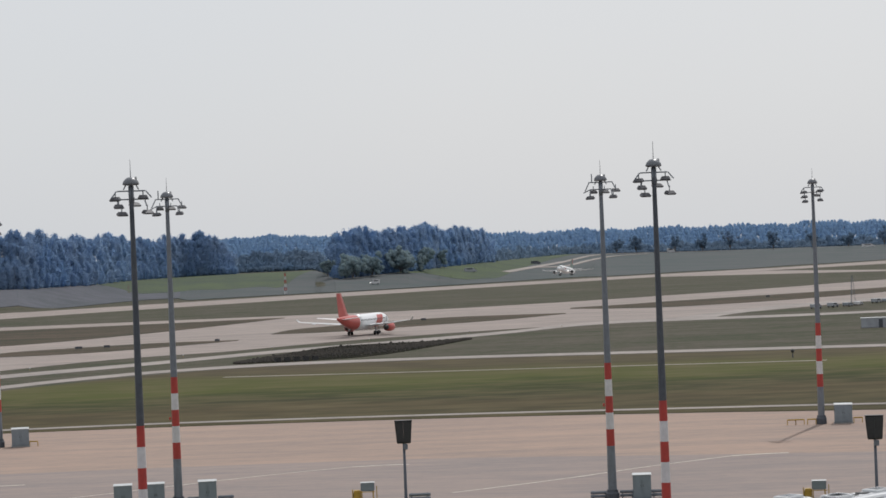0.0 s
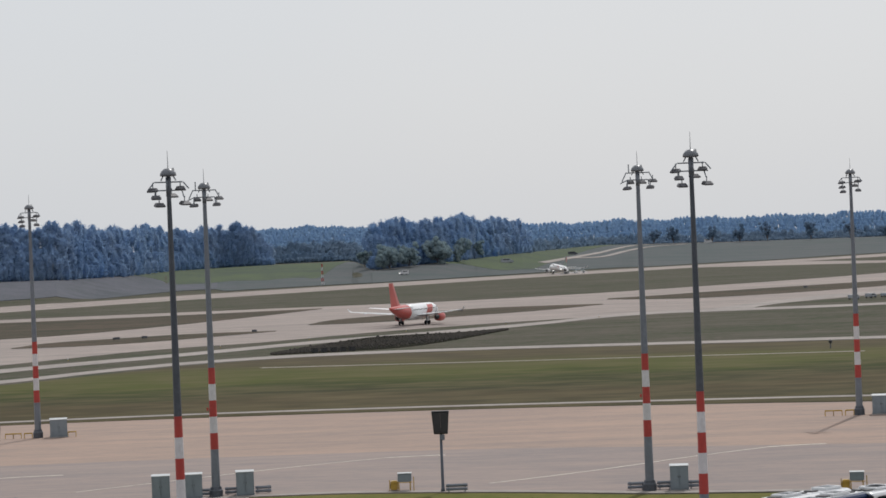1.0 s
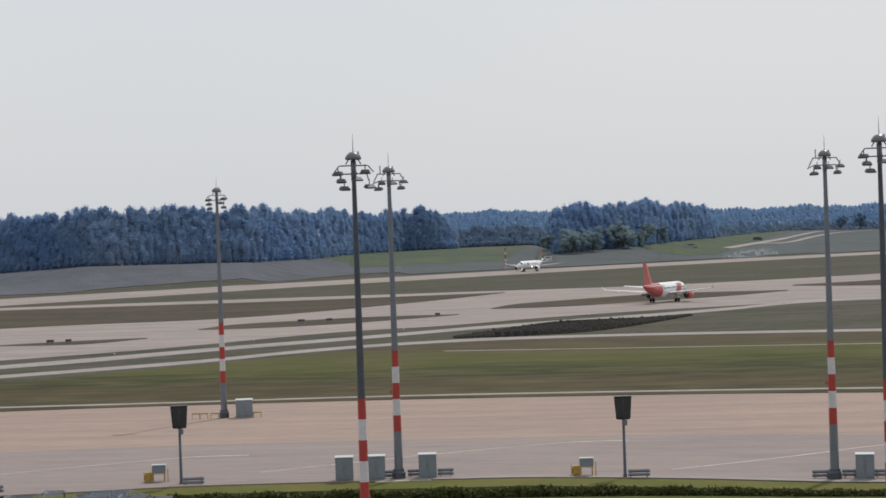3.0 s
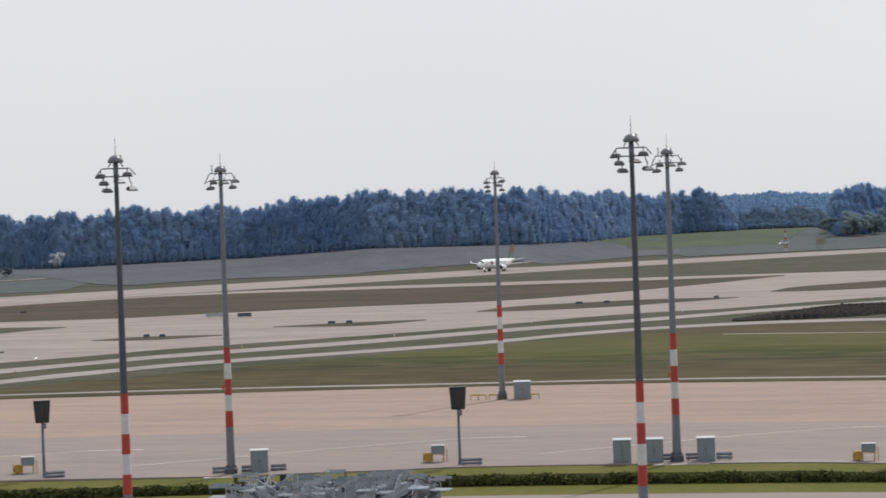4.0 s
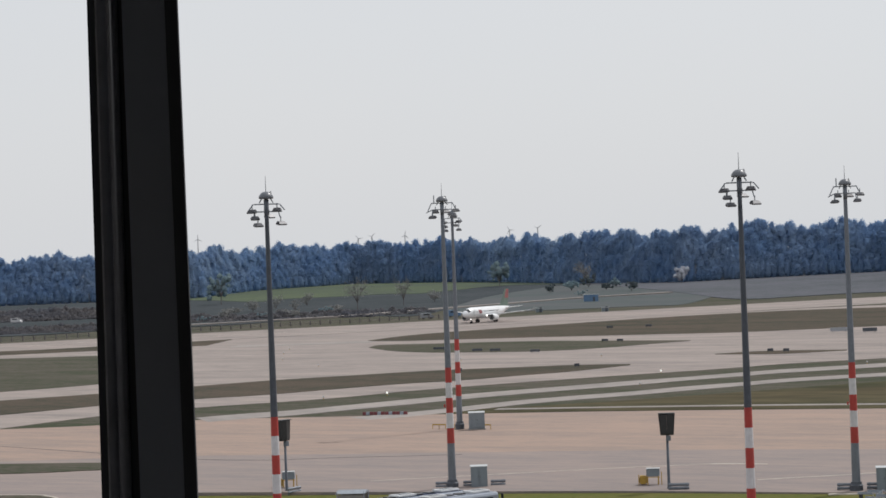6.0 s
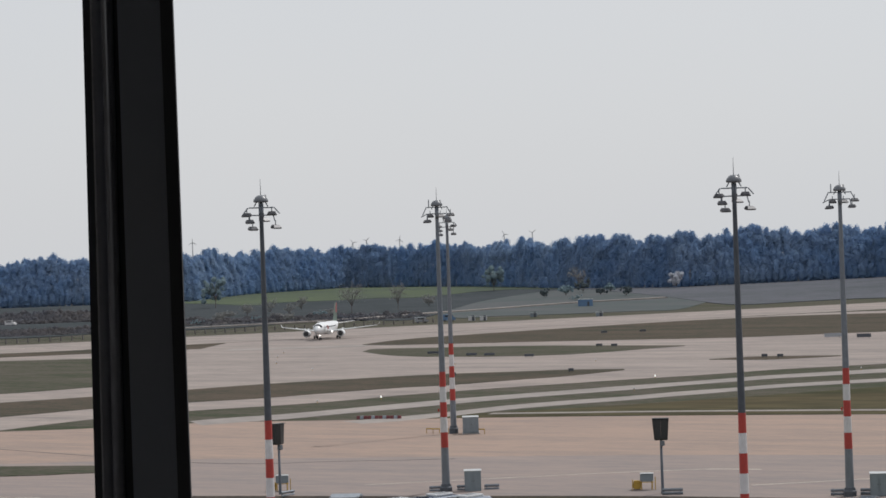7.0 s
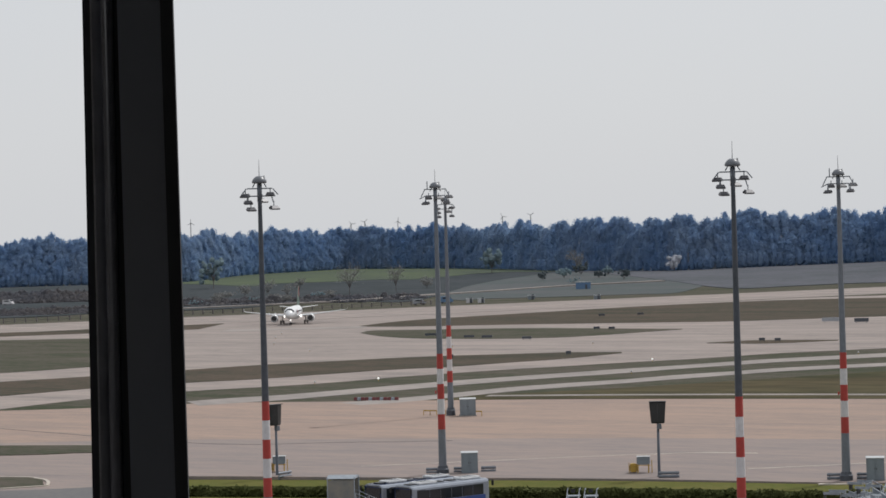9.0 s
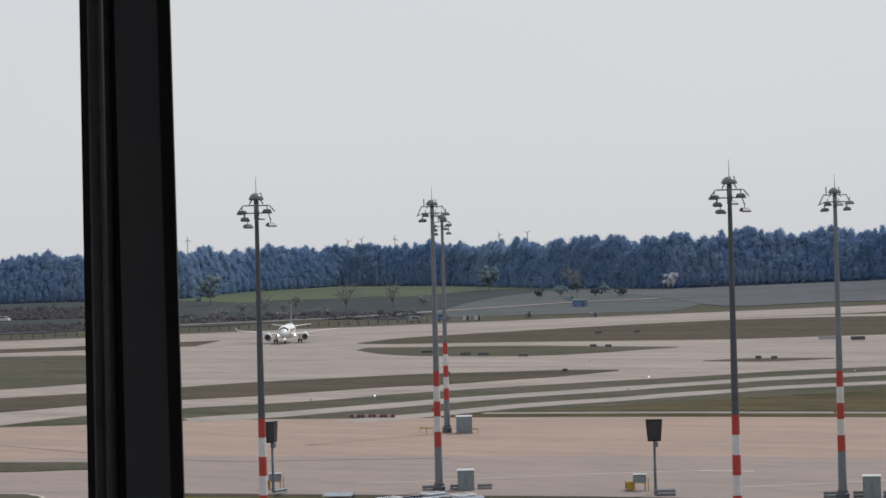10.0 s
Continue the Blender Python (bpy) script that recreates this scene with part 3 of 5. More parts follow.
sector("heath", -1.2, 2.8, 0.08, 1.02, FARGRASS, "grass below the hillside meadow, colour dulled for haze", 0.36, 0.0)
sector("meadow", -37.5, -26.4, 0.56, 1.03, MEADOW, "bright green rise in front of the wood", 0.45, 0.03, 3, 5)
sector("far_meadow", 2.6, 14, 0.06, 1.05, FARGRASS, "open green field, colour dulled for haze")
strip([polar(*p) for p in ((-37, 862), (-32.6, 903), (-29.6, 969), (-26.7, 1024), (-24.2, 1045))], 5, 0.7, PATH, "pale road behind the runway", "far_road")
strip([polar(*p) for p in ((0.5, 1640), (1.1, 1775), (1.6, 1900), (2.4, 2150), (3.0, 2330), (4.2, 2420), (6, 2440))], 6, 0.7, PATH, "pale road climbing the hillside", "far_road")
strip([polar(*p) for p in ((1.2, 1800), (2.1, 1900), (2.7, 2070), (3.3, 2220), (4.2, 2330))], 6, 0.7, PATH, "pale second road on the hillside", "far_road")
strip([(-372, 521), (-352, 530), (-335, 538)], 14, 0.09, PATH, "pale newer concrete slab on the turn-off", "slab_patch")
# runway paint
for s in range(-40, 1500, 60):
    a, b = runway_point(s, 688), runway_point(s + 30, 688)
    strip([a, ((a[0] + b[0]) / 2, (a[1] + b[1]) / 2), b], 0.9, 0.14, LINE, "white centre line dash of the runway", "runway_dash")

# ---- woods ----
def wood(name, az0, az1, gap, rows, depth, height, leaves, material, label, d0=0.0, seed=1, far=None, ragged=0.12, ease=0.3):
    """A wood as trunks with lumpy crowns under sprays of needles, several rows deep behind its edge."""
    rng = np.random.default_rng(seed)
    verts, faces, count = [], [], 0
    turn8 = np.arange(8) * math.pi / 4
    for row in range(rows):
        az = az0 + rng.uniform(0, 0.2)
        while az < az1:
            d = (far if far else lerp(az, HILL_AZ, HILL_D)) + d0 + row * depth + rng.uniform(-depth, depth) * 0.35
            az += math.degrees(gap * rng.uniform(0.55, 1.45) / d)
            x, y = polar(az, d)
            z0 = land(x, y)
            climb = 1 - 0.72 * (1 - row / (rows - 1)) ** 1.3
            h = height * climb * (1 + min(max(rng.normal(-0.04, ragged * 0.4), -0.5 * ragged - 0.04), 0.5 * ragged)) * (0.6 + 0.4 * smooth(min(az - az0, az1 - az) / ease)) * (1 + 0.04 * math.sin(az * 3.1) + 0.04 * math.sin(az * 7.7 + 1))
            lo = 0.0 if row == 0 else max(0.0, 1 - rng.uniform(1.6, 2.6) * gap / h)
            w = gap * rng.uniform(0.62, 1.0)
            # trunk
            a = np.arange(4) * math.pi / 2
            foot = np.stack((x + 0.3 * np.cos(a), y + 0.3 * np.sin(a), np.full(4, z0 - 1)), 1)
            peak = np.stack((x + 0.1 * np.cos(a), y + 0.1 * np.sin(a), np.full(4, z0 + h * 0.9)), 1)
            verts += [foot, peak]
            faces += [(count + k, count + (k + 1) % 4, count + 4 + (k + 1) % 4, count + 4 + k) for k in range(4)]
            count += 8
            # crown: lumpy rings narrowing to a rounded head
            round_top = rng.uniform(2.4, 4.6)

            def girth(f):
                return w * (0.25 + 0.75 * np.minimum(1, f / 0.2)) * (1 - f ** round_top) ** 0.5 + 0.1

            bend = rng.normal(0, 0.05 * gap, 2)
            for f in np.linspace(0, 1, 9):
                r = 0.82 * girth(f) * rng.uniform(0.78, 1.14, 8)
                zz = z0 + h * (lo + (1 - lo) * f * 0.97) + rng.normal(0, 0.1 * gap, 8)
                verts.append(np.stack((x + bend[0] * f * 4 + r * np.cos(turn8), y + bend[1] * f * 4 + r * np.sin(turn8), zz), 1))
            for q in range(8):
                for k in range(8):
                    e = (k + 1) % 8
                    faces.append((count + q * 8 + k, count + q * 8 + e, count + q * 8 + 8 + e, count + q * 8 + 8 + k))
            faces.append(tuple(count + 64 + k for k in range(8)))
            count += 72
            # sprays lying loosely on the crown
            f = rng.uniform(0, 1.02, leaves) ** 0.85
            b = rng.uniform(0, 2 * math.pi, leaves)
            r = girth(np.minimum(f, 1)) * rng.uniform(0.78, 1.25, leaves) + rng.uniform(0, 0.13, leaves) * gap
            c = np.stack((x + bend[0] * f * 4 + r * np.cos(b), y + bend[1] * f * 4 + r * np.sin(b), z0 + h * (lo + (1 - lo) * f) + rng.normal(0, 0.12, leaves) * gap), 1)
            out = np.stack((np.cos(b), np.sin(b), 0.2 + 0.5 * f), 1) + rng.normal(0, 0.8, (leaves, 3))
            out /= np.linalg.norm(out, axis=1)[:, None]
            u = np.cross(out, rng.normal(0, 1, (leaves, 3)))
            u /= np.linalg.norm(u, axis=1)[:, None]
            v = np.cross(out, u)
            size = (gap * rng.uniform(0.06, 0.17, leaves))[:, None]
            tri = np.stack((c + u * size, c - u * size * 0.7 + v * size * rng.uniform(0.4, 1, (leaves, 1)), c - u * size * 0.3 - v * size), 1)
            verts.append(tri.reshape(-1, 3))
            faces += [(count + 3 * k, count + 3 * k + 1, count + 3 * k + 2) for k in range(leaves)]
            count += 3 * leaves
    return tagged(raw(name, np.concatenate(verts).tolist(), faces, material), label, "wood", "", "stuff")


wood("pine_wood", -46, -6.6, 3.2, 10, 2.0, 30, 190, HAZEPINE, "pine wood behind the runway, needle colour paled blue for haze", seed=2)
wood("pine_wood", -4.15, 0.1, 3.4, 10, 2.2, 31, 190, HAZEPINE, "pine block behind the meadow, needle colour paled blue for haze", seed=3, ease=0.25)
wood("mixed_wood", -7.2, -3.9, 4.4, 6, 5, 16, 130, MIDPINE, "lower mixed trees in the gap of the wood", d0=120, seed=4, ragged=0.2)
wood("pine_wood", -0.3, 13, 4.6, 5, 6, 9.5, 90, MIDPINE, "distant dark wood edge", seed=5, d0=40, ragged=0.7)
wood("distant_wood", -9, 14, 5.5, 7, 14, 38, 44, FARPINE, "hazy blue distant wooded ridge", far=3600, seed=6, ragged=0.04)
wood("scrub", -46, -37.3, 2.4, 8, 8, 4.5, 50, SCRUBLEAF, "bare scrub behind the fence, tinted haze blue-grey", far=1000, seed=7, ragged=0.4)
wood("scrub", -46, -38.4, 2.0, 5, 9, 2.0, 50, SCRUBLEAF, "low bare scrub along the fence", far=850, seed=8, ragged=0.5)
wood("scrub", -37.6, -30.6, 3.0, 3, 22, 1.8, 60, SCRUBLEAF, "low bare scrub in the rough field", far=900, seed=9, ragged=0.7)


def clump_cloud(centres, size, rng):
    verts, faces = [], []
    for c in centres:
        p = np.array(c) + rng.normal(0, size, (4, 3))
        k = len(verts)
        verts.extend(map(tuple, p))
        faces += [(k, k + 1, k + 2), (k, k + 2, k + 3), (k + 1, k + 3, k + 2)]
    return verts, faces


def lump_cloud(centres, size, sprays, rng):
    """Leaf lumps with loose sprays of leaves on them."""
    verts, faces = [], []
    for c in centres:
        c, r = np.array(c), size * rng.uniform(0.6, 1.25)
        k = len(verts)
        for lift, wide in ((-0.85, 0.45), (-0.35, 0.95), (0.25, 0.95), (0.75, 0.6), (1.0, 0.12)):
            for a in range(7):
                q = r * wide * rng.uniform(0.75, 1.2)
                verts.append((c[0] + q * math.cos(a * 0.8976), c[1] + q * math.sin(a * 0.8976), c[2] + r * lift * rng.uniform(0.85, 1.1)))
        for g in range(4):
            for a in range(7):
                b = (a + 1) % 7
                faces.append((k + 7 * g + a, k + 7 * g + b, k + 7 * g + 7 + b, k + 7 * g + 7 + a))
        for _ in range(sprays):
            n = rng.normal(0, 1, 3)
            n /= np.linalg.norm(n)
            u = np.cross(n + rng.normal(0, 0.3, 3), rng.normal(0, 1, 3))
            u /= np.linalg.norm(u)
            v, e, m = np.cross(n, u), r * rng.uniform(0.12, 0.3), c + n * r * rng.uniform(0.9, 1.25)
            k = len(verts)
            verts += [tuple(m + u * e), tuple(m - u * e * 0.7 + v * e), tuple(m - u * e * 0.4 - v * e)]
            faces.append((k, k + 1, k + 2))
    return verts, faces


def thicket(far, near, count, size, material, label, seed):
    """Low growth scattered between two edge curves."""
    rng = np.random.default_rng(seed)
    a, b = spline(far, 200), spline(near, 200)
    spots = []
    for _ in range(count):
        i = rng.integers(200)
        p = a[i].lerp(b[i], 0.5 + 0.5 * rng.uniform(-1, 1) * rng.uniform(0.3, 1))
        spots.append((p.x, p.y, land(p.x, p.y) + size * rng.uniform(0.1, 0.5)))
    v, f = lump_cloud(spots, size, 8, rng)
    return tagged(raw("scrub", v, f, material), label, "scrub", "", "stuff")


thicket([(-54, 467), (-47, 500), (-36, 532), (-17, 540), (-5, 546)], [(-53, 463), (-42, 466), (-27, 474), (-16, 500), (-4, 543)], 2600, 0.32, BRAMBLE, "dark bramble thicket on the low bank", 61)


def grown_tree(az, r, height, width, material, label, seed, clumps=260, stem=0.3, name="tree", leaf=0.24):
    x, y = polar(az, r)
    ob = thing(name, x, y, land(x, y))
    rng = np.random.default_rng(seed)
    bm = B()
    tips = []
    h0 = height * stem
    tube(bm, (0, 0, -0.5), (0.1, 0, h0), 0.035 * height * 0.5, 0.02 * height * 0.6, 8)
    for i in range(9):
        a = 2 * math.pi * i / 9 + rng.uniform(-0.3, 0.3)
        up = rng.uniform(0.55, 1.0)
        e = np.array((math.cos(a) * width * 0.5 * rng.uniform(0.5, 1), math.sin(a) * width * 0.5 * rng.uniform(0.5, 1), height * up))
        m = np.array((e[0] * 0.45, e[1] * 0.45, h0 + (e[2] - h0) * 0.6))
        tube(bm, (0.1, 0, h0 * rng.uniform(0.7, 1)), m, 0.012 * height, 0.007 * height, 6)
        tube(bm, m, e, 0.007 * height, 0.002 * height, 5)
        for _ in range(4):
            s = m + (e - m) * rng.uniform(0, 0.8)
            t = s + rng.normal(0, 0.13, 3) * height + np.array((0, 0, 0.06 * height))
            tube(bm, s, t, 0.004 * height, 0.0015 * height, 4)
            tips.append(t)
        tips += [m, e]
    part("trunk", bm, BARK, ob)
    centres = []
    for _ in range(clumps * 2):
        c = tips[rng.integers(len(tips))] + rng.normal(0, 0.07, 3) * np.array((width, width, height))
        if c[2] > 0.4:
            centres.append(c)
    if material is TWIGS:
        v, f = clump_cloud(centres, leaf, rng)
    else:
        v, f = lump_cloud([(c[0], c[1], max(c[2], 0.1 * height)) for c in centres[:max(30, clumps // 7)]], 0.13 * min(width, height), 26, rng)
    raw("crown", v, f, material, ob)
    return tagged(ob, label, name.split("_")[-1])


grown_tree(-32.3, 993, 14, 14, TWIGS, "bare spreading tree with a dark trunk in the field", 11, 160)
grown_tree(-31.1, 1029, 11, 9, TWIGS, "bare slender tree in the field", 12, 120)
grown_tree(-35.8, 1150, 15, 10, WILLOW, "budding tree before the wood, leaves tinted haze-blue", 13, 260)
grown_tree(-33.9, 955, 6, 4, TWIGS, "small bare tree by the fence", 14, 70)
grown_tree(-28.6, 1290, 14, 12, WILLOW, "tree at the wood's edge, leaves tinted haze-blue", 15, 200)
grown_tree(-26.4, 1240, 13, 10, TWIGS, "bare tree at the wood's edge, twigs paled for haze", 16, 200)
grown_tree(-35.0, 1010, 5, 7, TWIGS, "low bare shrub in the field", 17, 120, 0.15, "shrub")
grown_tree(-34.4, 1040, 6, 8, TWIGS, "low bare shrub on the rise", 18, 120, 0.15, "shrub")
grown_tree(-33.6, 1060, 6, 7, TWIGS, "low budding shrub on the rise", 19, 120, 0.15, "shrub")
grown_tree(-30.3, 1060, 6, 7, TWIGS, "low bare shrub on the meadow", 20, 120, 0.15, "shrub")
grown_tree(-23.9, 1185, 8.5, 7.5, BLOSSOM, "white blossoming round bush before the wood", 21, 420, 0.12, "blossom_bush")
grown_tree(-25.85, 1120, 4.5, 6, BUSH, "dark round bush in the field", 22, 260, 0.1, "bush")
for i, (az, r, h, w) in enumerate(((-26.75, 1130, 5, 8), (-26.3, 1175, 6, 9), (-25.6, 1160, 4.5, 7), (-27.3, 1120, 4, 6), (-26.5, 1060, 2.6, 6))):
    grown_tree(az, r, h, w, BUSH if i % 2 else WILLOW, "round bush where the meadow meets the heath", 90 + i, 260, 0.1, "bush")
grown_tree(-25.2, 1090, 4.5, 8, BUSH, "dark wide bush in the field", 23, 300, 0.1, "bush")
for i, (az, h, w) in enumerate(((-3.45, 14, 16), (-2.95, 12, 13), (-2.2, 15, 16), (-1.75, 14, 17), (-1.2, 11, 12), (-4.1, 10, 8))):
    grown_tree(az, lerp(az, HILL_AZ, HILL_D) - 25, h, w, WILLOW, "willow before the pine block, leaves tinted haze blue-grey", 30 + i, 900, 0.08, "willow_tree", 0.7)
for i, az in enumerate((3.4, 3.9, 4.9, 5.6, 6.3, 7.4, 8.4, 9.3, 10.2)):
    grown_tree(az, 2380, 14 + (i * 5) % 7, 11 + (i * 3) % 6, MIDPINE, "round tree at the field's far edge, tinted blue-grey for haze", 50 + i, 300, 0.12, "tree", 1.2)


for i in range(8):
    az = -36.3 + i * 0.5 + 0.15 * math.sin(i * 2.3)
    grown_tree(az, 905 + (i * 37) % 90, 2.2 + (i * 7) % 4 * 0.5, 6 + (i * 5) % 4, TWIGS if i % 3 else WILLOW, "low bare shrub in the rough field", 70 + i, 90, 0.12, "shrub", 0.25)


def hedge(points, half, height, z0, count, seed):
    rng = np.random.default_rng(seed)
    p = spline(points, 400)
    verts, faces = [], []
    for _ in range(count):
        i = rng.integers(399)
        q = p[i].lerp(p[i + 1], rng.random())
        a = rng.uniform(0, math.pi)
        c = np.array((q.x + rng.normal(0, half * 0.5), q.y + half * math.cos(a), z0 + (height + 0.9 * dip(q.x, q.y)) * (0.1 + 0.85 * rng.random() ** 0.7) * (0.85 + 0.15 * math.sin(i * 0.7))))
        k = len(verts)
        verts.extend(map(tuple, c + rng.normal(0, 0.13, (4, 3))))
        faces += [(k, k + 1, k + 2), (k, k + 2, k + 3), (k + 1, k + 3, k + 2)]
    return tagged(raw("hedge", verts, faces, HEDGE), "dark clipped hedge below the apron verge", "hedge", "", "stuff")


hedge(offset(EAST, -6.9), 0.45, 1.0, -0.88, 42000, 8)


# ---- apron masts ----
def mast(x, y, z, height, column, turn, label, steel, dense, sink=0.0):
    ob = thing("light_mast", x, y, z, turn)
    height += 0.35
    top = height - 0.8

    def radius(h):
        return (0.38 if column is DARKSTEEL else 0.41) * (1 - 0.6 * h / top)

    cuts = [4.45, 5.97, 7.49, 9.01, 10.53, 12.05]
    part("lower_column", turned(B(), [(radius(h), h) for h in (0.9 - sink, 0.92 - sink, 2.5, cuts[0] - 0.02, cuts[0])], n=14), steel, ob, "galvanised steel column foot", True)
    for i in range(5):
        a, b = cuts[i], cuts[i + 1]
        bm = turned(B(), [(radius(h) + 0.006, h) for h in (a, a + 0.02, b - 0.02, b)], n=14)
        part("paint_band", bm, WHITE if i % 2 else RED, ob, "white warning band" if i % 2 else "red warning band", True)
    part("upper_column", turned(B(), [(radius(h), h) for h in (cuts[-1], cuts[-1] + 0.02, 16, 20, 24, top - 0.02, top)], n=14), column, ob, "", True)
    part("foot_flange", turned(B(), [(0.62, 0.02 - sink), (0.62, 0.7 - sink), (0.54, 0.8 - sink), (0.5, 1.05 - sink)], n=12), DARKSTEEL, ob)
    part("cable_duct", box(B(), 0.07, 0.05, top - 13, (0.0, -0.22, top / 2 + 6.3), (0, 0, 0)) if dense else box(B(), 0.16, 0.1, 0.3, (-0.5, 0, 8.2)), column if dense else RED, ob)
    # radome cap and rod
    part("cap", turned(B(), [(0.12, height - 0.86), (0.56, height - 0.82), (0.6, height - 0.74), (0.57, height - 0.6), (0.42, height - 0.4), (0.26, height - 0.28), (0.02, height - 0.24)], n=18), DOME, ob, "domed grey cap", True)
    part("lightning_rod", tube(B(), (0, 0, height - 0.3), (0, 0, height + 1.05), 0.03, 0.012, 6), DARKSTEEL, ob)
    part("aviation_light", turned(B(), [(0.07, height - 0.5), (0.09, height - 0.36), (0.06, height - 0.22)], (0.36, -0.1, 0), 8), LENS, ob, "small obstruction light")
    zc = height - 0.4
    tiers = [(zc - 0.55, 1.1), (zc - 1.2, 0.95)] if not dense else [(zc - 0.85, 1.0), (zc - 1.45, 1.25)]
    for zt, w in tiers:
        part("crossbar", tube(B(), (-w, 0, zt), (w, 0, zt), 0.055, n=6), steel, ob)
    part("head_collar", turned(B(), [(0.19, zc - 1.75), (0.2, zc - 0.5)], n=12), steel, ob, "", True)
    for s in (-1, 1):
        part("cap_brace", tube(B(), (s * 0.55, 0, zc - 0.75), (s * 0.3, 0, zc - 0.3), 0.05, n=6), steel, ob)
        part("outer_strut", tube(B(), (s * 1.05, 0, tiers[0][0]), (s * 1.45, -0.1, zc - 1.35), 0.05, n=6), steel, ob)
        part("outer_strut", tube(B(), (s * 0.95, 0, tiers[1][0]), (s * 1.05, -0.3, zc - 1.95), 0.05, n=6), steel, ob)
    if dense:
        spots = [(-1.15, 0.1, zc - 1.5), (0.85, 0.1, zc - 1.4), (-0.95, -0.3, zc - 2.05), (-0.75, -0.6, zc - 2.6), (1.1, -0.5, zc - 2.5), (0.3, 0.6, zc - 1.9)]
    else:
        spots = [(-1.0, -0.4, zc - 2.05), (1.1, -0.4, zc - 2.0), (-0.65, 0.4, zc - 1.5), (1.4, 0.3, zc - 1.4), (0.4, 0.6, zc - 1.5)]
        part("side_arm", tube(B(), (-0.95, 0, zc - 1.2), (-1.6, 0, zc - 1.5), 0.05, n=6), steel, ob)
        part("sensor_post", tube(B(), (-0.8, 0, zc - 0.55), (-0.8, 0, zc + 0.25), 0.05, n=6), steel, ob)
    for i, (a, b, c) in enumerate(spots):
        lamp = thing("floodlight", a, b, c, 12 * (i - 2))
        lamp.parent = ob
        part("housing", loft(B(), [[(-0.34, -0.28, -0.06), (0.34, -0.28, -0.06), (0.34, 0.26, 0.0), (-0.34, 0.26, 0.0)], [(-0.36, -0.3, 0.02), (0.36, -0.3, 0.02), (0.36, 0.28, 0.1), (-0.36, 0.28, 0.1)], [(-0.25, -0.1, 0.24), (0.25, -0.1, 0.24), (0.25, 0.2, 0.27), (-0.25, 0.2, 0.27)]]), LAMP, lamp)
        part("lens", box(B(), 0.62, 0.48, 0.02, (0, -0.01, -0.055), (5, 0, 0)), LENS, lamp, "pale lamp glass")
        part("bracket", tube(B(), (0, 0.1, 0.2), (0, 0.05, 0.62), 0.04, n=6), steel, lamp)
    tagged(ob, label, "light mast", "apron light masts")
    return ob


M = 29.2
for az, r, z in ((4.43, 164.7, -0.86), (-9.05, 160.8, -0.86), (-22.34, 167.9, -0.86), (-34.55, 176.4, -0.86)):
    x, y = polar(az, r)
    mast(x, y, z, M - z - 0.2, DARKSTEEL, -az + 6, "tall dark steel floodlight mast with red and white bands", STEEL, True)
for az, r, z, sink in ((3.05, 203.2, 0.0, 0.6), (-8.147, 207.3, 0.1, 0.1), (-19.677, 211.7, 0.05, 0.25), (-30.013, 222.5, 0.3, 0.27)):
    x, y = polar(az, r)
    mast(x, y, z, M, STEEL, -az + 3, "tall grey floodlight mast with red and white bands", STEEL, False, sink)
for az, r in ((8.45, 267), (-12.6, 281.4), (-29.764, 295.5)):
    x, y = polar(az, r)
    mast(x, y, land(x, y) + 0.05, M - 0.1, STEEL, -az - 20, "tall grey floodlight mast on the far apron", STEEL, True)


# ---- apron furniture ----
def cabinet(x, y, z, turn, w=1.65, d=1.3, h=2.45):
    ob = thing("switch_cabinet", x, y, z, turn)
    part("plinth", box(B(), w + 0.2, d + 0.2, 0.14, (0, 0, 0.07), bevel=0.02), CONCB, ob)
    part("body", box(B(), w, d, h - 0.3, (0, 0, 0.14 + (h - 0.3) / 2), bevel=0.03), CABINET, ob)
    for s in (-1, 1):
        part("door", box(B(), w / 2 - 0.06, 0.05, h - 0.5, (s * w / 4, -d / 2 - 0.02, h / 2), bevel=0.012), CABINET, ob)
        part("handle", box(B(), 0.04, 0.06, 0.22, (s * 0.1, -d / 2 - 0.07, h / 2 + 0.1), bevel=0.01), DARKSTEEL, ob)
    part("lid", box(B(), w + 0.1, d + 0.14, 0.07, (0, 0, h - 0.12), (2, 0, 0), bevel=0.025), LID, ob, "pale overhanging lid")
    tagged(ob, "grey-blue steel switch cabinet with pale lid", "cabinet", "switch cabinets at the masts")
    return ob


def guard_rail(x, y, z, turn, length):
    ob = thing("guard_rail", x, y, z, turn)
    for s in (-1, 1):
        part("post", box(B(), 0.12, 0.16, 0.85, (s * (length / 2 - 0.25), 0.1, 0.42), bevel=0.02), STEEL, ob)
    for h in (0.35, 0.68):
        part("beam", loft(B(), [[(s * length / 2, -0.02, h - 0.14), (s * length / 2, -0.1, h - 0.05), (s * length / 2, -0.1, h + 0.05), (s * length / 2, -0.02, h + 0.14)] for s in (-1, 1)]), STEEL, ob)
    tagged(ob, "low galvanised guard rail on concrete feet", "guard rail", "guard rails")
    return ob


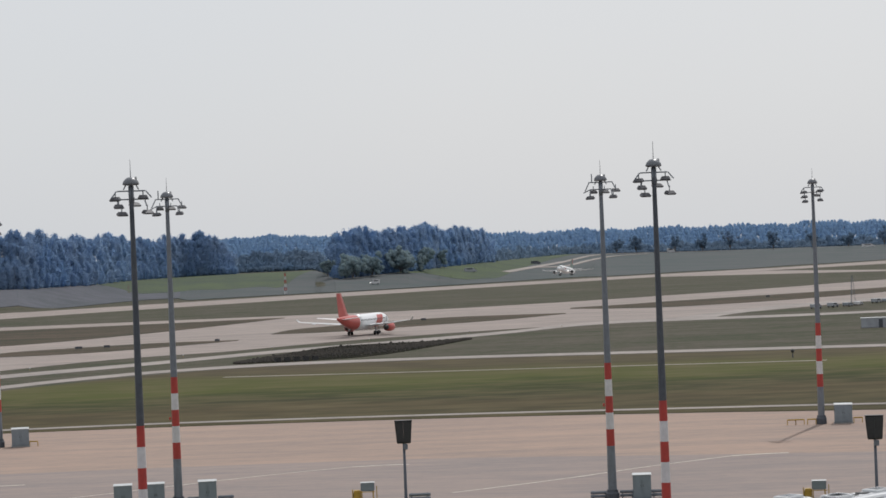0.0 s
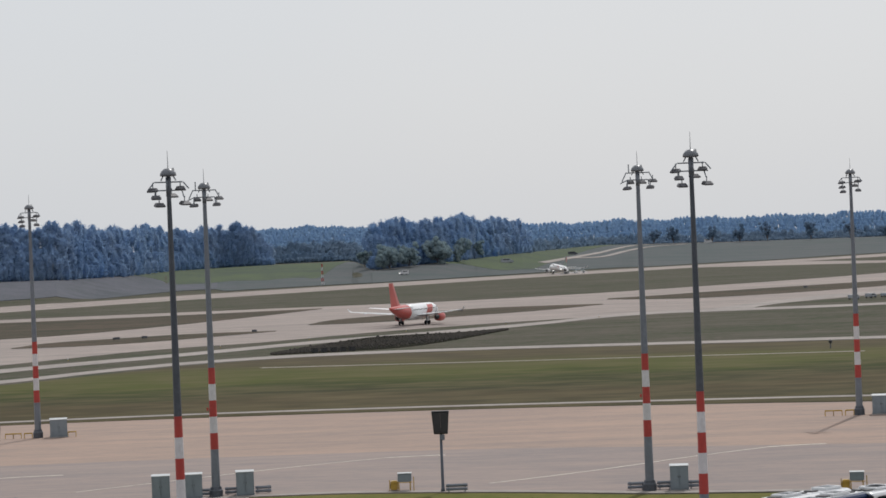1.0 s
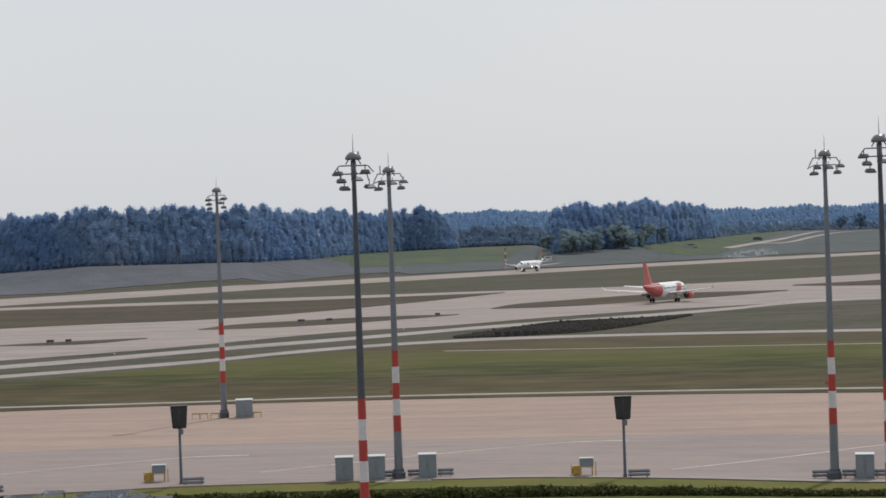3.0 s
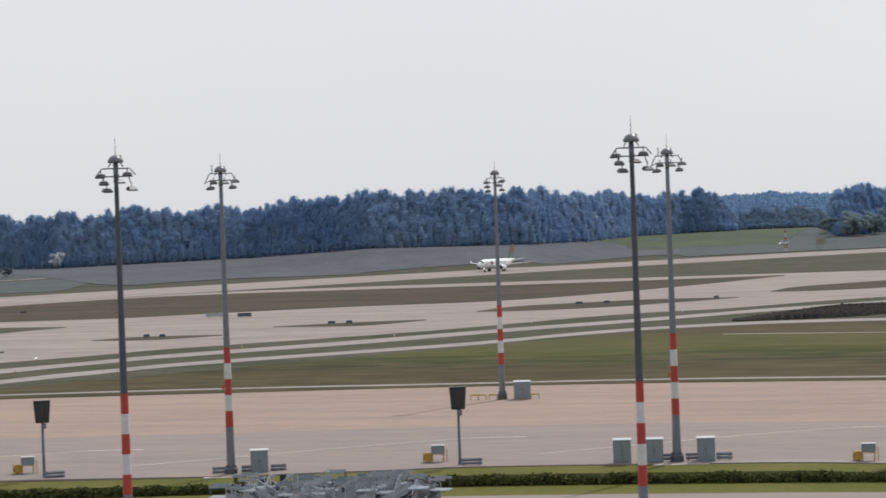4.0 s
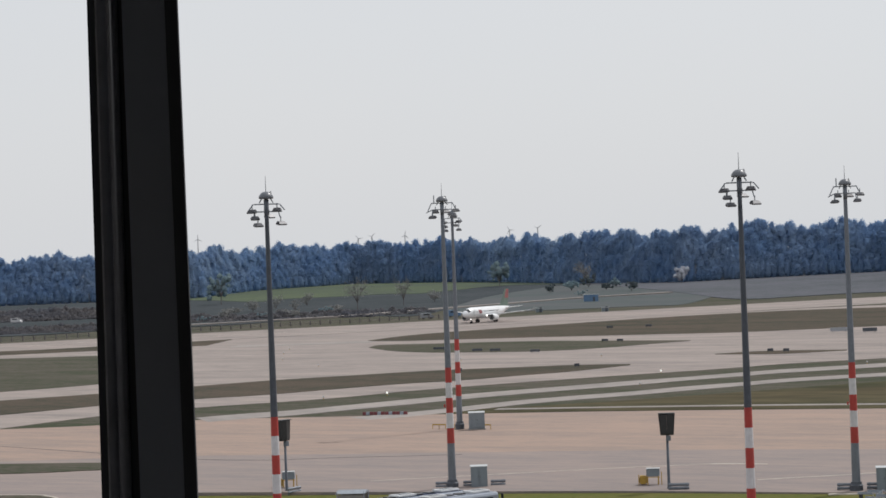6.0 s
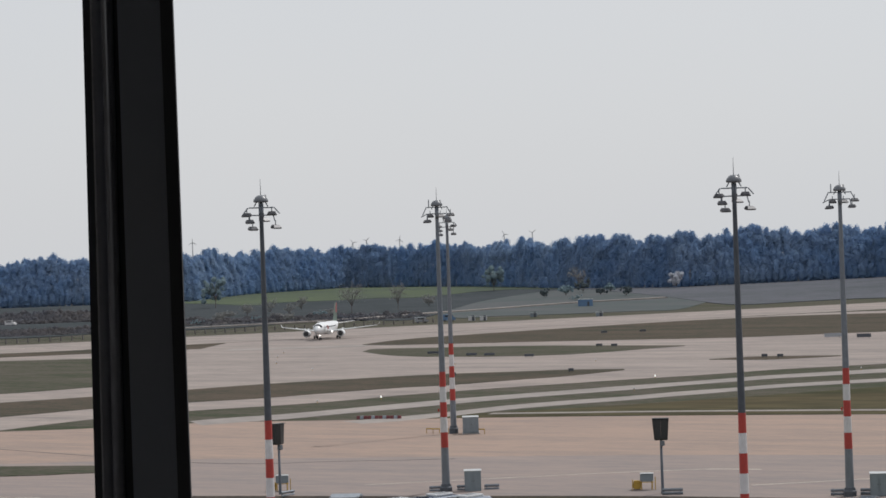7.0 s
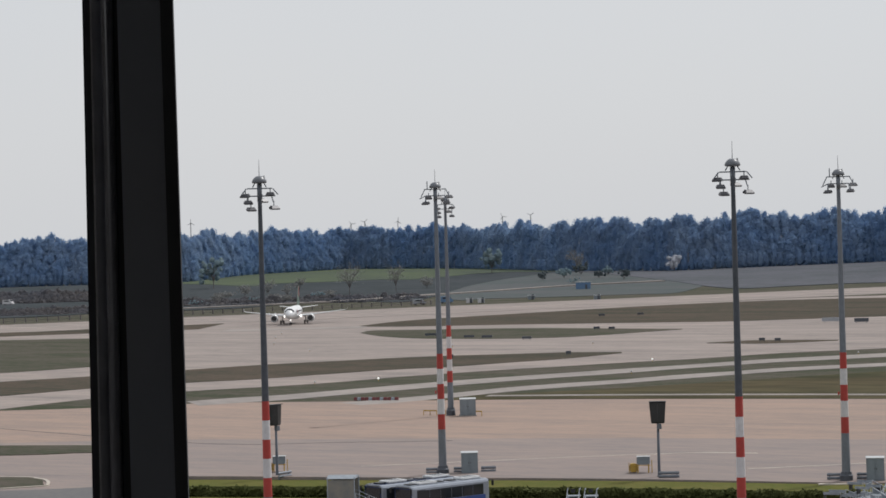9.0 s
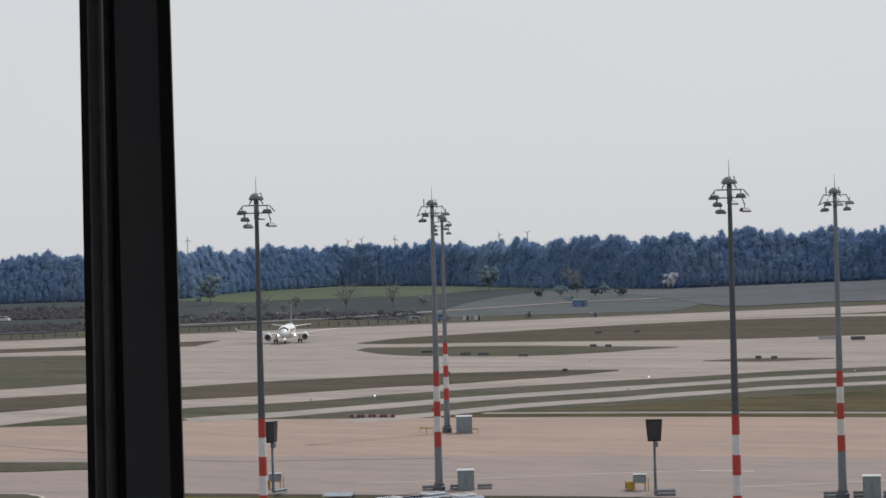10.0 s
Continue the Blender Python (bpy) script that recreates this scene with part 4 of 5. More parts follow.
def docking_sign(x, y, z, turn):
    ob = thing("docking_display", x, y, z, turn)
    part("pole", turned(B(), [(0.2, 0), (0.2, 0.3), (0.15, 0.4), (0.12, 5.9)], n=10), DARKSTEEL, ob, "", True)
    for s in (-1, 1):
        ring = lambda h, w0, w1, d: [(s * w0, -d, h), (s * w1, -d * 0.4, h), (s * w1, d, h), (s * w0, d, h)]
        part("panel", loft(B(), [ring(5.4, 0.004, 0.62, 0.22), ring(5.55, 0.004, 0.66, 0.28), ring(7.35, 0.004, 0.80, 0.3), ring(7.47, 0.004, 0.80, 0.22)]), BLACKP, ob, "black display panel")
    part("hood", box(B(), 1.66, 0.7, 0.06, (0, 0, 7.52), bevel=0.02), BLACKP, ob)
    part("control_box", box(B(), 0.45, 0.4, 0.5, (0.12, -0.05, 5.1), bevel=0.03), STEEL, ob)
    tagged(ob, "black docking display on a slim grey pole", "display sign", "docking displays")
    return ob


def ground_unit(x, y, z, turn):
    ob = thing("ground_power_unit", x, y, z, turn)
    part("tank", box(B(), 1.5, 1.1, 0.95, (0.35, 0, 1.5), bevel=0.1), CABINET, ob, "grey rounded casing")
    part("tank_lid", box(B(), 1.56, 1.16, 0.06, (0.35, 0, 2.0), bevel=0.02), LID, ob)
    ob.scale = (0.85, 0.85, 0.8)
    for a, b in ((-0.3, -0.45), (-0.3, 0.45), (0.95, -0.45), (0.95, 0.45)):
        part("leg", tube(B(), (a, b, 0), (a, b, 1.05), 0.06, n=6), YELLOW, ob)
    part("engine_box", box(B(), 0.8, 0.9, 1.05, (-0.8, 0, 0.62), bevel=0.08), YELLOW, ob, "yellow engine casing")
    part("side_frame", box(B(), 2.4, 0.06, 0.08, (0.0, -0.5, 0.95)), YELLOW, ob)
    for a in (-1.3, 1.35):
        part("post", tube(B(), (a, -0.4, 0), (a, -0.4, 1.3 if a < 0 else 1.6), 0.05, n=6), YELLOW, ob)
    part("hose_drum", turned(B(), [(0.05, -0.15), (0.3, -0.15), (0.3, 0.15), (0.05, 0.15)], (-1.2, 0, 0.55), 10, "x"), DARKSTEEL, ob)
    tagged(ob, "yellow ground power unit with grey casing", "power unit", "ground power units")
    return ob


for x, y, t in ((-8.2, 204.5, 2), (-50, 204.2, 14), (-89.3, 196.6, 24), (-127.0, 186.2, 84), (33.8, 196.3, -8)):
    docking_sign(x, y, 0.03 + dip(x, y), t)
    guard_rail(x + 1.3, y - 0.6, 0.03 + dip(x, y), t, 2.0)
for x, y, t in ((-12.1, 205.8, 2), (-53, 206.4, 12), (-92.4, 199, 22), (-129, 189, 32), (28.8, 199.0, -8)):
    ground_unit(x, y, land(x, y) + 0.06, t)
for az, r, k in ((3.05, 203.2, 1), (-8.147, 207.3, 2), (-19.677, 211.7, 1), (-30.013, 222.5, 1)):
    x, y = polar(az, r)
    t = -az
    c, s = math.cos(radians(t)), math.sin(radians(t))
    z = 0.03 + dip(x, y)
    cabinet(x + 2.7 * c, y + 2.7 * s, z, t)
    if k == 2:
        cabinet(x - 2.1 * c, y - 2.1 * s, z, t)
        cabinet(x - 5.1 * c, y - 5.1 * s, z, t)
    guard_rail(x - 1.2 * c, y + 0.6 - 1.2 * s, z, t, 1.6)
    guard_rail(x + 1.4 * c, y + 0.8 + 1.4 * s, z, t, 1.4)
    guard_rail(x + 4.3 * c, y + 0.6 + 4.3 * s, z, t, 1.5)
    slab = thing("concrete_slab", x + 0.6 * c, y - 1.6, dip(x, y - 1.6), t)
    part("slab_top", box(B(), 5.2, 0.9, 0.1, (0, 0, 0.06), bevel=0.02), LINE, slab)
    tagged(slab, "pale concrete slab let into the verge", "slab", "verge slabs")
for az, r in ((8.45, 267), (-12.6, 281.4), (-29.764, 295.5)):
    x, y = polar(az, r)
    z = land(x, y) + 0.06
    cabinet(x + 2.6, y, z, -az, 2.1, 1.8, 2.4)
    for dx in (-1.2, -2.6, -3.6, 4.3):
        hoop = thing("yellow_hoop", x + dx, y - 0.2, z, 0)
        part("hoop_bar", tube(B(), (-0.5, 0, 0.62), (0.5, 0, 0.62), 0.09, n=6), YELLOW, hoop)
        for s in (-0.5, 0.5):
            part("leg", tube(B(), (s, 0, 0), (s, 0, 0.65), 0.05, n=6), YELLOW, hoop)
        tagged(hoop, "low yellow protective steel hoop", "hoop", "protective hoops")


def red_white_barrier(x, y, turn):
    ob = thing("barrier_block", x, y, land(x, y) + 0.06, turn)
    for i in range(3):
        ring = lambda a, k: [(a, -0.25 * k, 0), (a, -0.12 * k, 0.45), (a, 0.12 * k, 0.45), (a, 0.25 * k, 0)]
        part("segment", loft(B(), [ring(-0.8 + 0.55 * i, 1), ring(-0.28 + 0.55 * i, 1)]), STAIRM if i == 1 else MAROON, ob, "pale segment" if i == 1 else "red segment darkened for shade")
    tagged(ob, "red and white plastic barrier block", "barrier", "barrier blocks")


for i in range(4):
    red_white_barrier(-175.5 + i * 1.75, 279.5 + i * 0.35, 12)


def taxi_sign(x, y, w, h, turn, front, label):
    ob = thing("taxiway_sign", x, y, land(x, y) + 0.12, turn)
    part("board", box(B(), w, 0.3, h, (0, 0, 0.25 + h / 2), bevel=0.04), front, ob)
    for s in (-0.35, 0.35):
        part("leg", box(B(), 0.1, 0.1, 0.3, (s * w, 0, 0.14)), DARKSTEEL, ob)
    tagged(ob, label, "sign", "taxiway signs")


for x, y, w in ((-279, 479, 3.6), (-262, 468, 3.0), (-256.5, 467, 3.0), (-242, 460, 2.6), (-249, 512, 1.9), (-244, 510.5, 1.9), (-179, 449.5, 1.5), (-175, 448.5, 1.5), (-106, 570, 2.2), (-99, 572, 1.8), (-150, 492, 2.0), (-146, 493, 1.6), (-72, 586, 1.5), (-200, 398, 1.2), (100, 790, 2), (-20, 690, 2.2), (-290, 600, 2.2), (-280, 606, 2.2), (-220, 385, 1.6)):
    taxi_sign(x, y, w * 0.85, 0.55, 40 if y > 600 else 25, DARKSTEEL, "dark back of a low taxiway sign")
for x, y, w in ((-199, 548, 4.6), (-189, 543, 3.6)):
    taxi_sign(x, y, w, 0.95, 22, CARGREY if w > 4 else DARKSTEEL, "low grey taxiway sign box")


def edge_light(x, y, lit):
    ob = thing("edge_light", x, y, land(x, y) + 0.06)
    part("stem", tube(B(), (0, 0, 0), (0, 0, 0.35), 0.05, n=6), YELLOW, ob)
    part("lens", turned(B(), [(0.1, 0.35), (0.16, 0.45), (0.12, 0.6), (0.02, 0.66)], n=8), BEACON if lit else LENS, ob)
    tagged(ob, "lit white taxiway edge lamp" if lit else "small taxiway edge lamp", "edge lamp", "edge lamps")


for x, y, lit in ((-172, 377, 1), (-197, 320, 1), (-160, 342, 0), (-204, 311, 0), (-230, 300, 0), (-140, 400, 0), (-118, 430, 0), (-98, 470, 0), (-70, 505, 0), (-52, 530, 0), (-30, 556, 0), (-5, 580, 0), (20, 600, 0), (45, 700, 0), (-320, 470, 0), (-335, 495, 0), (-300, 440, 0), (-270, 410, 0), (-245, 430, 0), (-215, 440, 0)):
    edge_light(x, y, lit)


def crate(x, y):
    ob = thing("black_container", x, y, land(x, y) + 0.05, 25)
    ob.scale = (0.8, 0.8, 0.85)
    part("tub", box(B(), 1.5, 1.3, 1.0, (0, 0, 0.55), bevel=0.12), BLACKP, ob)
    part("rim", box(B(), 1.6, 1.4, 0.1, (0, 0, 1.08), bevel=0.03), TYRE, ob)
    tagged(ob, "black plastic container in the grass", "container", "black containers")


for i in range(5):
    crate(-44.5 + i * 1.95, 464.8 + i * 0.4)


def marker_post(x, y, h):
    ob = thing("marker_post", x, y, land(x, y) + 0.02)
    part("post", tube(B(), (0, 0, 0), (0, 0, h), 0.12, 0.1, 6), DARKSTEEL, ob)
    part("ball", turned(B(), [(0.02, h - 0.1), (0.35, h + 0.15), (0.35, h + 0.5), (0.02, h + 0.75)], n=8), BLACKP, ob)
    tagged(ob, "short post with a dark ball in the grass", "post", "marker posts")


marker_post(55.8, 408, 0.9)


def lattice_mast(az, r, h, red_white):
    x, y = polar(az, r)
    ob = thing("antenna_mast", x, y, land(x, y))
    k = 6
    for i in range(k):
        a, b = h * i / k, h * (i + 1) / k
        bm = B()
        w0, w1 = 0.9 - 0.6 * i / k, 0.9 - 0.6 * (i + 1) / k
        c0 = [(w0 * c, w0 * s, a) for c, s in ((1, 0), (-0.5, 0.87), (-0.5, -0.87))]
        c1 = [(w1 * c, w1 * s, b) for c, s in ((1, 0), (-0.5, 0.87), (-0.5, -0.87))]
        for j in range(3):
            tube(bm, c0[j], c1[j], 0.14 if red_white else 0.05, n=5)
            tube(bm, c0[j], c1[(j + 1) % 3], 0.09 if red_white else 0.03, n=4)
        part("section", bm, (RED if i % 2 else WHITE) if red_white else STEEL, ob)
    tagged(ob, "red and white lattice antenna mast" if red_white else "slim grey antenna mast", "antenna mast")


lattice_mast(-5.2, 1240, 12, True)
lattice_mast(9.35, 700, 9, False)


# ---- vehicles and buildings about the field ----
def van(x, y, z, turn, length, height, paint, label, name="van"):
    ob = thing(name, x, y, z, turn)
    L, H, W = length, height, 1.95
    side = [(-L / 2, 0.45), (-L / 2, H), (L * 0.22, H), (L * 0.36, H * 0.62), (L / 2, H * 0.52), (L / 2, 0.45)]
    part("body", loft(B(), [[(a, s * W / 2, h) for a, h in side] for s in (-1, 1)]), paint, ob)
    for s in (-1, 1):
        part("side_window", box(B(), L * 0.5, 0.03, H * 0.22, (-L * 0.08, s * (W / 2 + 0.01), H * 0.78)), GLASSD, ob)
    part("windscreen", box(B(), 0.04, W * 0.86, H * 0.36, (L * 0.30, 0, H * 0.82), (0, -28, 0)), GLASSD, ob)
    for a in (-L * 0.3, L * 0.3):
        for s in (-1, 1):
            wheel = thing("wheel", a, s * (W / 2 - 0.12), 0.36)
            wheel.parent = ob
            wheel.matrix_basis = pose(a, s * (W / 2 - 0.12), 0.36, 90, 0, 0)
            part("tyre", turned(B(), [(0.2, -0.12), (0.36, -0.12), (0.36, 0.12), (0.2, 0.12)], n=12), TYRE, wheel)
            part("rim", turned(B(), [(0.02, -0.125), (0.21, -0.125), (0.21, 0.125), (0.02, 0.125)], n=10), STEEL, wheel)
    tagged(ob, label, "vehicle", "airfield vehicles")
    return ob


def at_polar(az, r):
    x, y = polar(az, r)
    return x, y, land(x, y) + 0.1


field_van = van(*at_polar(-2.88, 1345), 195, 5.6, 2.6, WHITE, "white van driving on the field road with its lamps lit")
for s in (-0.7, 0.7):
    part("head_lamp", turned(B(), [(0.04, -0.06), (0.3, -0.02), (0.3, 0.06), (0.04, 0.1)], (2.85, s, 0.95), 10, "x"), LIGHT, field_van, "lit head lamp")
van(*at_polar(-41.0, 985), 10, 4.8, 2.3, WHITE, "white van among the scrub behind the fence")
van(*at_polar(-0.4, 1570), 15, 9, 3.2, CARGREY, "dark grey truck on the meadow road", "truck")
van(*at_polar(1.3, 1900), 15, 8, 3.0, DARKSTEEL, "dark vehicle on the hillside road")
van(*at_polar(4.8, 2400), 0, 9, 4.5, WHITE, "white vehicle at the far field edge")
van(*at_polar(9.8, 2380), 0, 14, 3.5, WHITE, "long white vehicle at the far field edge", "truck")
van(*at_polar(-30.5, 838), 40, 5, 2.2, CARGREY, "grey van beside the runway")
van(*at_polar(-29.8, 850), 40, 5, 2.6, BLUE, "blue van beside the runway")
for i, (x, y) in enumerate(((104, 668), (109, 671), (113, 676), (121, 690), (125, 694), (129, 699), (98, 662))):
    van(x, y, land(x, y) + 0.1, 50 + 7 * (i % 3), 3.6, 1.2 if i % 3 else 1.4, (CARGREY, STAIRM, WHITE)[i % 3], "parked pale service car beside the taxiway", "car")


def hut(x, y, z, turn, w, d, h, paint, label):
    ob = thing("equipment_hut", x, y, z, turn)
    part("wall", box(B(), w, d, h, (0, 0, h / 2), bevel=0.05), paint, ob)
    part("roof", box(B(), w + 0.3, d + 0.3, 0.18, (0, 0, h + 0.09), bevel=0.03), LID, ob)
    part("door", box(B(), 0.95, 0.06, 2.0, (w * 0.2, -d / 2 - 0.03, 1.02), bevel=0.01), DARKSTEEL, ob)
    tagged(ob, label, "hut", "equipment huts")


x, y, z = at_polar(-26.25, 985)
hut(x, y, z, 26, 6.5, 3, 3.0, BLUE, "blue equipment container beside the field road")
hut(134, 700, land(134, 700), 40, 9, 3, 3.6, CARGREY, "grey equipment container by the taxiway")
hut(91, 522, land(91, 522), -10, 6.5, 3, 2.2, CARGREY, "grey container in the grass")
for az, r in ((-28.9, 846), (-29.2, 849), (-27.6, 873), (-25.9, 850)):
    x, y, z = at_polar(az, r)
    hut(x, y, z - 0.05, 30, 2.6, 1.6, 1.5, WHITE if az < -28 else CABINET, "small pale equipment box beside the runway")


def fence_run(az0, az1, r0, r1, count):
    ob = thing("field_fence", 0, 0, 0)
    for i in range(count):
        f = i / (count - 1)
        x, y = polar(az0 + (az1 - az0) * f, r0 + (r1 - r0) * f)
        part("fence_post", box(B(), 0.35, 0.35, 1.7, (x, y, land(x, y) + 0.85)), BARK, ob)
    for h in (0.7, 1.4):
        for i in range(count - 1):
            p = [polar(az0 + (az1 - az0) * k / (count - 1), r0 + (r1 - r0) * k / (count - 1)) for k in (i, i + 1)]
            part("rail", tube(B(), (*p[0], land(*p[0]) + h), (*p[1], land(*p[1]) + h), 0.07, n=4), BARK, ob)
    tagged(ob, "brown wooden field fence behind the runway", "fence")


fence_run(-36.6, -30.2, 800, 838, 26)
fence_run(-45, -39.2, 745, 785, 22)


def wind_turbine(az, tip, turn):
    r = 4300
    x, y = polar(az, r)
    hub = 23 + tip * r
    ob = thing("wind_turbine", x, y, 0, -az)
    part("tower", tube(B(), (0, 0, 0), (0, 0, hub), 1.5, 0.9, 8), TURBINE, ob)
    part("nacelle", box(B(), 2, 5, 2.2, (0, -1.5, hub), bevel=0.4), TURBINE, ob)
    for k in range(3):
        a = radians(turn + 120 * k)
        c, s = math.cos(a), math.sin(a)
        part("blade", loft(B(), [[(c * q - s * w, -4.4 + d, hub + s * q + c * w) for w, d in ((-u, 0), (u, -0.5), (u, 0.5))] for q, u in ((0, 0.4), (3, 0.7), (9, 0.2))]), TURBINE, ob)
    tagged(ob, "white wind turbine far behind the wood", "wind turbine", "wind turbines")


for i, (az, tip) in enumerate(((-36.34, 0.0142), (-32.21, 0.0118), (-31.86, 0.0126), (-31.0, 0.0125), (-28.29, 0.0132), (-27.56, 0.0136))):
    wind_turbine(az, tip, 90 + 37 * i)

# ---- aircraft ----
def wing_loft(stations, side):
    """A flat tapered surface: stations of (span, leading x, chord, z, thickness)."""
    rings = []
    for yv, lead, chord, z, th in stations:
        rings.append([(lead, side * yv, z), (lead - chord * 0.3, side * yv, z + th), (lead - chord, side * yv, z + th * 0.15), (lead - chord * 0.35, side * yv, z - th * 0.8)])
    return loft(B(), rings)


def belt(x0, x1, slant, a0, a1):
    """A painted patch on the fuselage's skin, between two angles from the top."""
    def make(at):
        bm = B()
        n, rings = 10, []
        for k in range(9):
            row = []
            for i in range(n + 1):
                a = radians(a0 + (a1 - a0) * i / n)
                x = x0 + (x1 - x0) * k / 8 + slant * (math.cos(a))
                r, dz = at(x)
                r += 0.02
                row.append(bm.verts.new((x, r * math.sin(a), 3.75 + dz + r * math.cos(a))))
            rings.append(row)
        for a, b in zip(rings, rings[1:]):
            for i in range(n):
                bm.faces.new((a[i], a[i + 1], b[i + 1], b[i]))
        return bm
    return make


def aircraft(name, label, nose_paint, tail_paint, fin_paint, engine_paint, tail_from, patches, lights):
    ob = new(name)
    R = 1.98
    prof = [(16.6, 0.12, -0.55), (16.3, 0.55, -0.5), (15.6, 1.0, -0.38), (14.6, 1.42, -0.22), (13.2, 1.76, -0.08), (11.5, 1.95, 0), (9, R, 0), (4, R, 0), (0, R, 0), (-4, R, 0), (-6.5, R, 0.0), (-9, 1.80, 0.17), (-11.5, 1.42, 0.5), (-14, 0.95, 0.88), (-16, 0.5, 1.15), (-17.0, 0.2, 1.28)]

    def ring(x, r, dz, n=20):
        return [(x, r * math.sin(2 * math.pi * i / n), 3.75 + dz + r * math.cos(2 * math.pi * i / n)) for i in range(n)]

    def at(x):
        xs = [p[0] for p in prof][::-1]
        return lerp(x, xs, [p[1] for p in prof][::-1]), lerp(x, xs, [p[2] for p in prof][::-1])

    front = [p for p in prof if p[0] > tail_from] + [(tail_from, *at(tail_from))]
    rear = [(tail_from, *at(tail_from))] + [p for p in prof if p[0] < tail_from]
    body = part("fuselage", loft(B(), [ring(*p) for p in front]), nose_paint, ob, "", True)
    part("tail_cone", loft(B(), [ring(*p) for p in rear]), tail_paint, ob, "", True)
    part("belly_fairing", loft(B(), [[(x, w * c, 2.25 + h * s) for c, s in ((1, 0.3), (0.6, -0.9), (-0.6, -0.9), (-1, 0.3), (0, 0.9))] for x, w, h in ((5.5, 0.8, 0.3), (3.5, 1.9, 0.75), (-3, 1.9, 0.75), (-5.5, 0.8, 0.3))]), nose_paint, ob)
    # windows
    for s in (-1, 1):
        for i in range(30):
            x = 10.6 - i * 0.72
            if x > tail_from + 0.3 or tail_from < -12:
                r, dz = at(x)
                part("cabin_window", box(B(), 0.26, 0.05, 0.36, (x, s * (r * 0.978), 3.75 + dz + 0.45)), GLASSD, body)
        part("door", box(B(), 0.85, 0.05, 1.9, (12.0, s * 1.93, 3.7), bevel=0.02), PLANEG, ob)
        w = wing_loft([(1.2, 4.6, 7.0, 2.6, 0.45), (6.2, 1.6, 3.9, 3.0, 0.26), (16.0, -4.0, 1.7, 4.0, 0.1)], s)
        wing = part("wing", w, PLANEG, ob)
        part("winglet", loft(B(), [[(-4.0, s * 16.0, 4.0), (-5.7, s * 16.0, 4.0), (-4.9, s * 16.1, 3.95)], [(-4.8, s * 16.5, 4.3), (-6.0, s * 16.5, 4.3), (-5.4, s * 16.6, 4.26)], [(-5.6, s * 16.8, 4.9), (-6.3, s * 16.8, 4.9), (-6.0, s * 16.85, 4.88)]]), PLANEG, wing)
        for yv in (5.0, 8.4, 11.6):
            x0 = 4.6 - 0.62 * yv - 2.2
            part("flap_fairing", loft(B(), [[(x0, s * yv, 2.75 + yv * 0.07)] * 3, [(x0 - 1.2, s * yv + 0.2, 2.6 + yv * 0.07), (x0 - 1.2, s * yv - 0.2, 2.6 + yv * 0.07), (x0 - 1.2, s * yv, 2.95 + yv * 0.07)], [(x0 - 3.0, s * yv + 0.05, 2.7 + yv * 0.07), (x0 - 3.0, s * yv - 0.05, 2.7 + yv * 0.07), (x0 - 3.0, s * yv, 2.85 + yv * 0.07)]], False), PLANEG, wing)
        eng = new("engine")
        eng.parent = ob
        part("nacelle", turned(B(), [(0.85, 6.2), (1.12, 6.05), (1.22, 5.2), (1.2, 4.0), (1.0, 2.6), (0.86, 2.45)], (0, s * 5.75, 1.95), 18, "x"), engine_paint, eng, "", True)
        part("intake_lip", turned(B(), [(0.88, 6.0), (0.98, 6.26), (1.13, 6.06), (0.98, 5.95)], (0, s * 5.75, 1.95), 18, "x"), ENGMETAL, eng, "bright intake lip", True)
        part("fan", turned(B(), [(0.05, 6.32), (0.3, 6.22), (0.86, 6.215), (0.86, 6.1)], (0, s * 5.75, 1.95), 18, "x"), SOOT, eng, "dark fan")
        part("exhaust_core", turned(B(), [(0.8, 2.5), (0.62, 1.9), (0.3, 1.5), (0.05, 1.0)], (0, s * 5.75, 1.95), 14, "x"), SOOT, eng, "dark exhaust cone", True)
        part("pylon", box(B(), 3.2, 0.3, 0.75, (3.0, s * 5.75, 3.05), (0, 8, 0)), PLANEG, eng)
        part("tailplane", wing_loft([(0.4, -11.6, 4.2, 4.75, 0.2), (6.2, -14.9, 1.5, 5.35, 0.08)], s), PLANEW, ob)
        gear = new("main_gear")
        gear.parent = ob
        part("strut", tube(B(), (0, s * 3.8, 0.5), (0, s * 3.5, 2.6), 0.15, n=8), STEEL, gear)
        part("gear_door", box(B(), 1.0, 0.06, 1.2, (0, s * 4.05, 1.7), (s * 8, 0, 0)), PLANEW, gear)
        for q in (-0.45, 0.45):
            bm = B()
            rings = []
            for rr, hh in ((0.25, -0.19), (0.52, -0.19), (0.58, -0.1), (0.58, 0.1), (0.52, 0.19), (0.25, 0.19)):
                rings.append([(rr * math.cos(2 * math.pi * i / 14), s * 3.8 + q + hh, 0.58 + rr * math.sin(2 * math.pi * i / 14)) for i in range(14)])
            part("tyre", loft(bm, rings), TYRE, gear)
        if lights:
            part("landing_light", turned(B(), [(0.05, 0), (0.34, 0.02), (0.30, 0.14), (0.05, 0.2)], (4.2, s * 2.6, 2.55), 10, "x"), LIGHT, ob, "bright landing lamp in the wing root")
    nose = new("nose_gear")
    nose.parent = ob
    part("strut", tube(B(), (11.0, 0, 0.4), (11.2, 0, 2.2), 0.11, n=8), STEEL, nose)
    for q in (-0.26, 0.26):
        bm = B()
        rings = [[(11.0 + rr * math.cos(2 * math.pi * i / 12), q + hh, 0.38 + rr * math.sin(2 * math.pi * i / 12)) for i in range(12)] for rr, hh in ((0.16, -0.11), (0.36, -0.11), (0.38, 0), (0.36, 0.11), (0.16, 0.11))]
        part("tyre", loft(bm, rings), TYRE, nose)
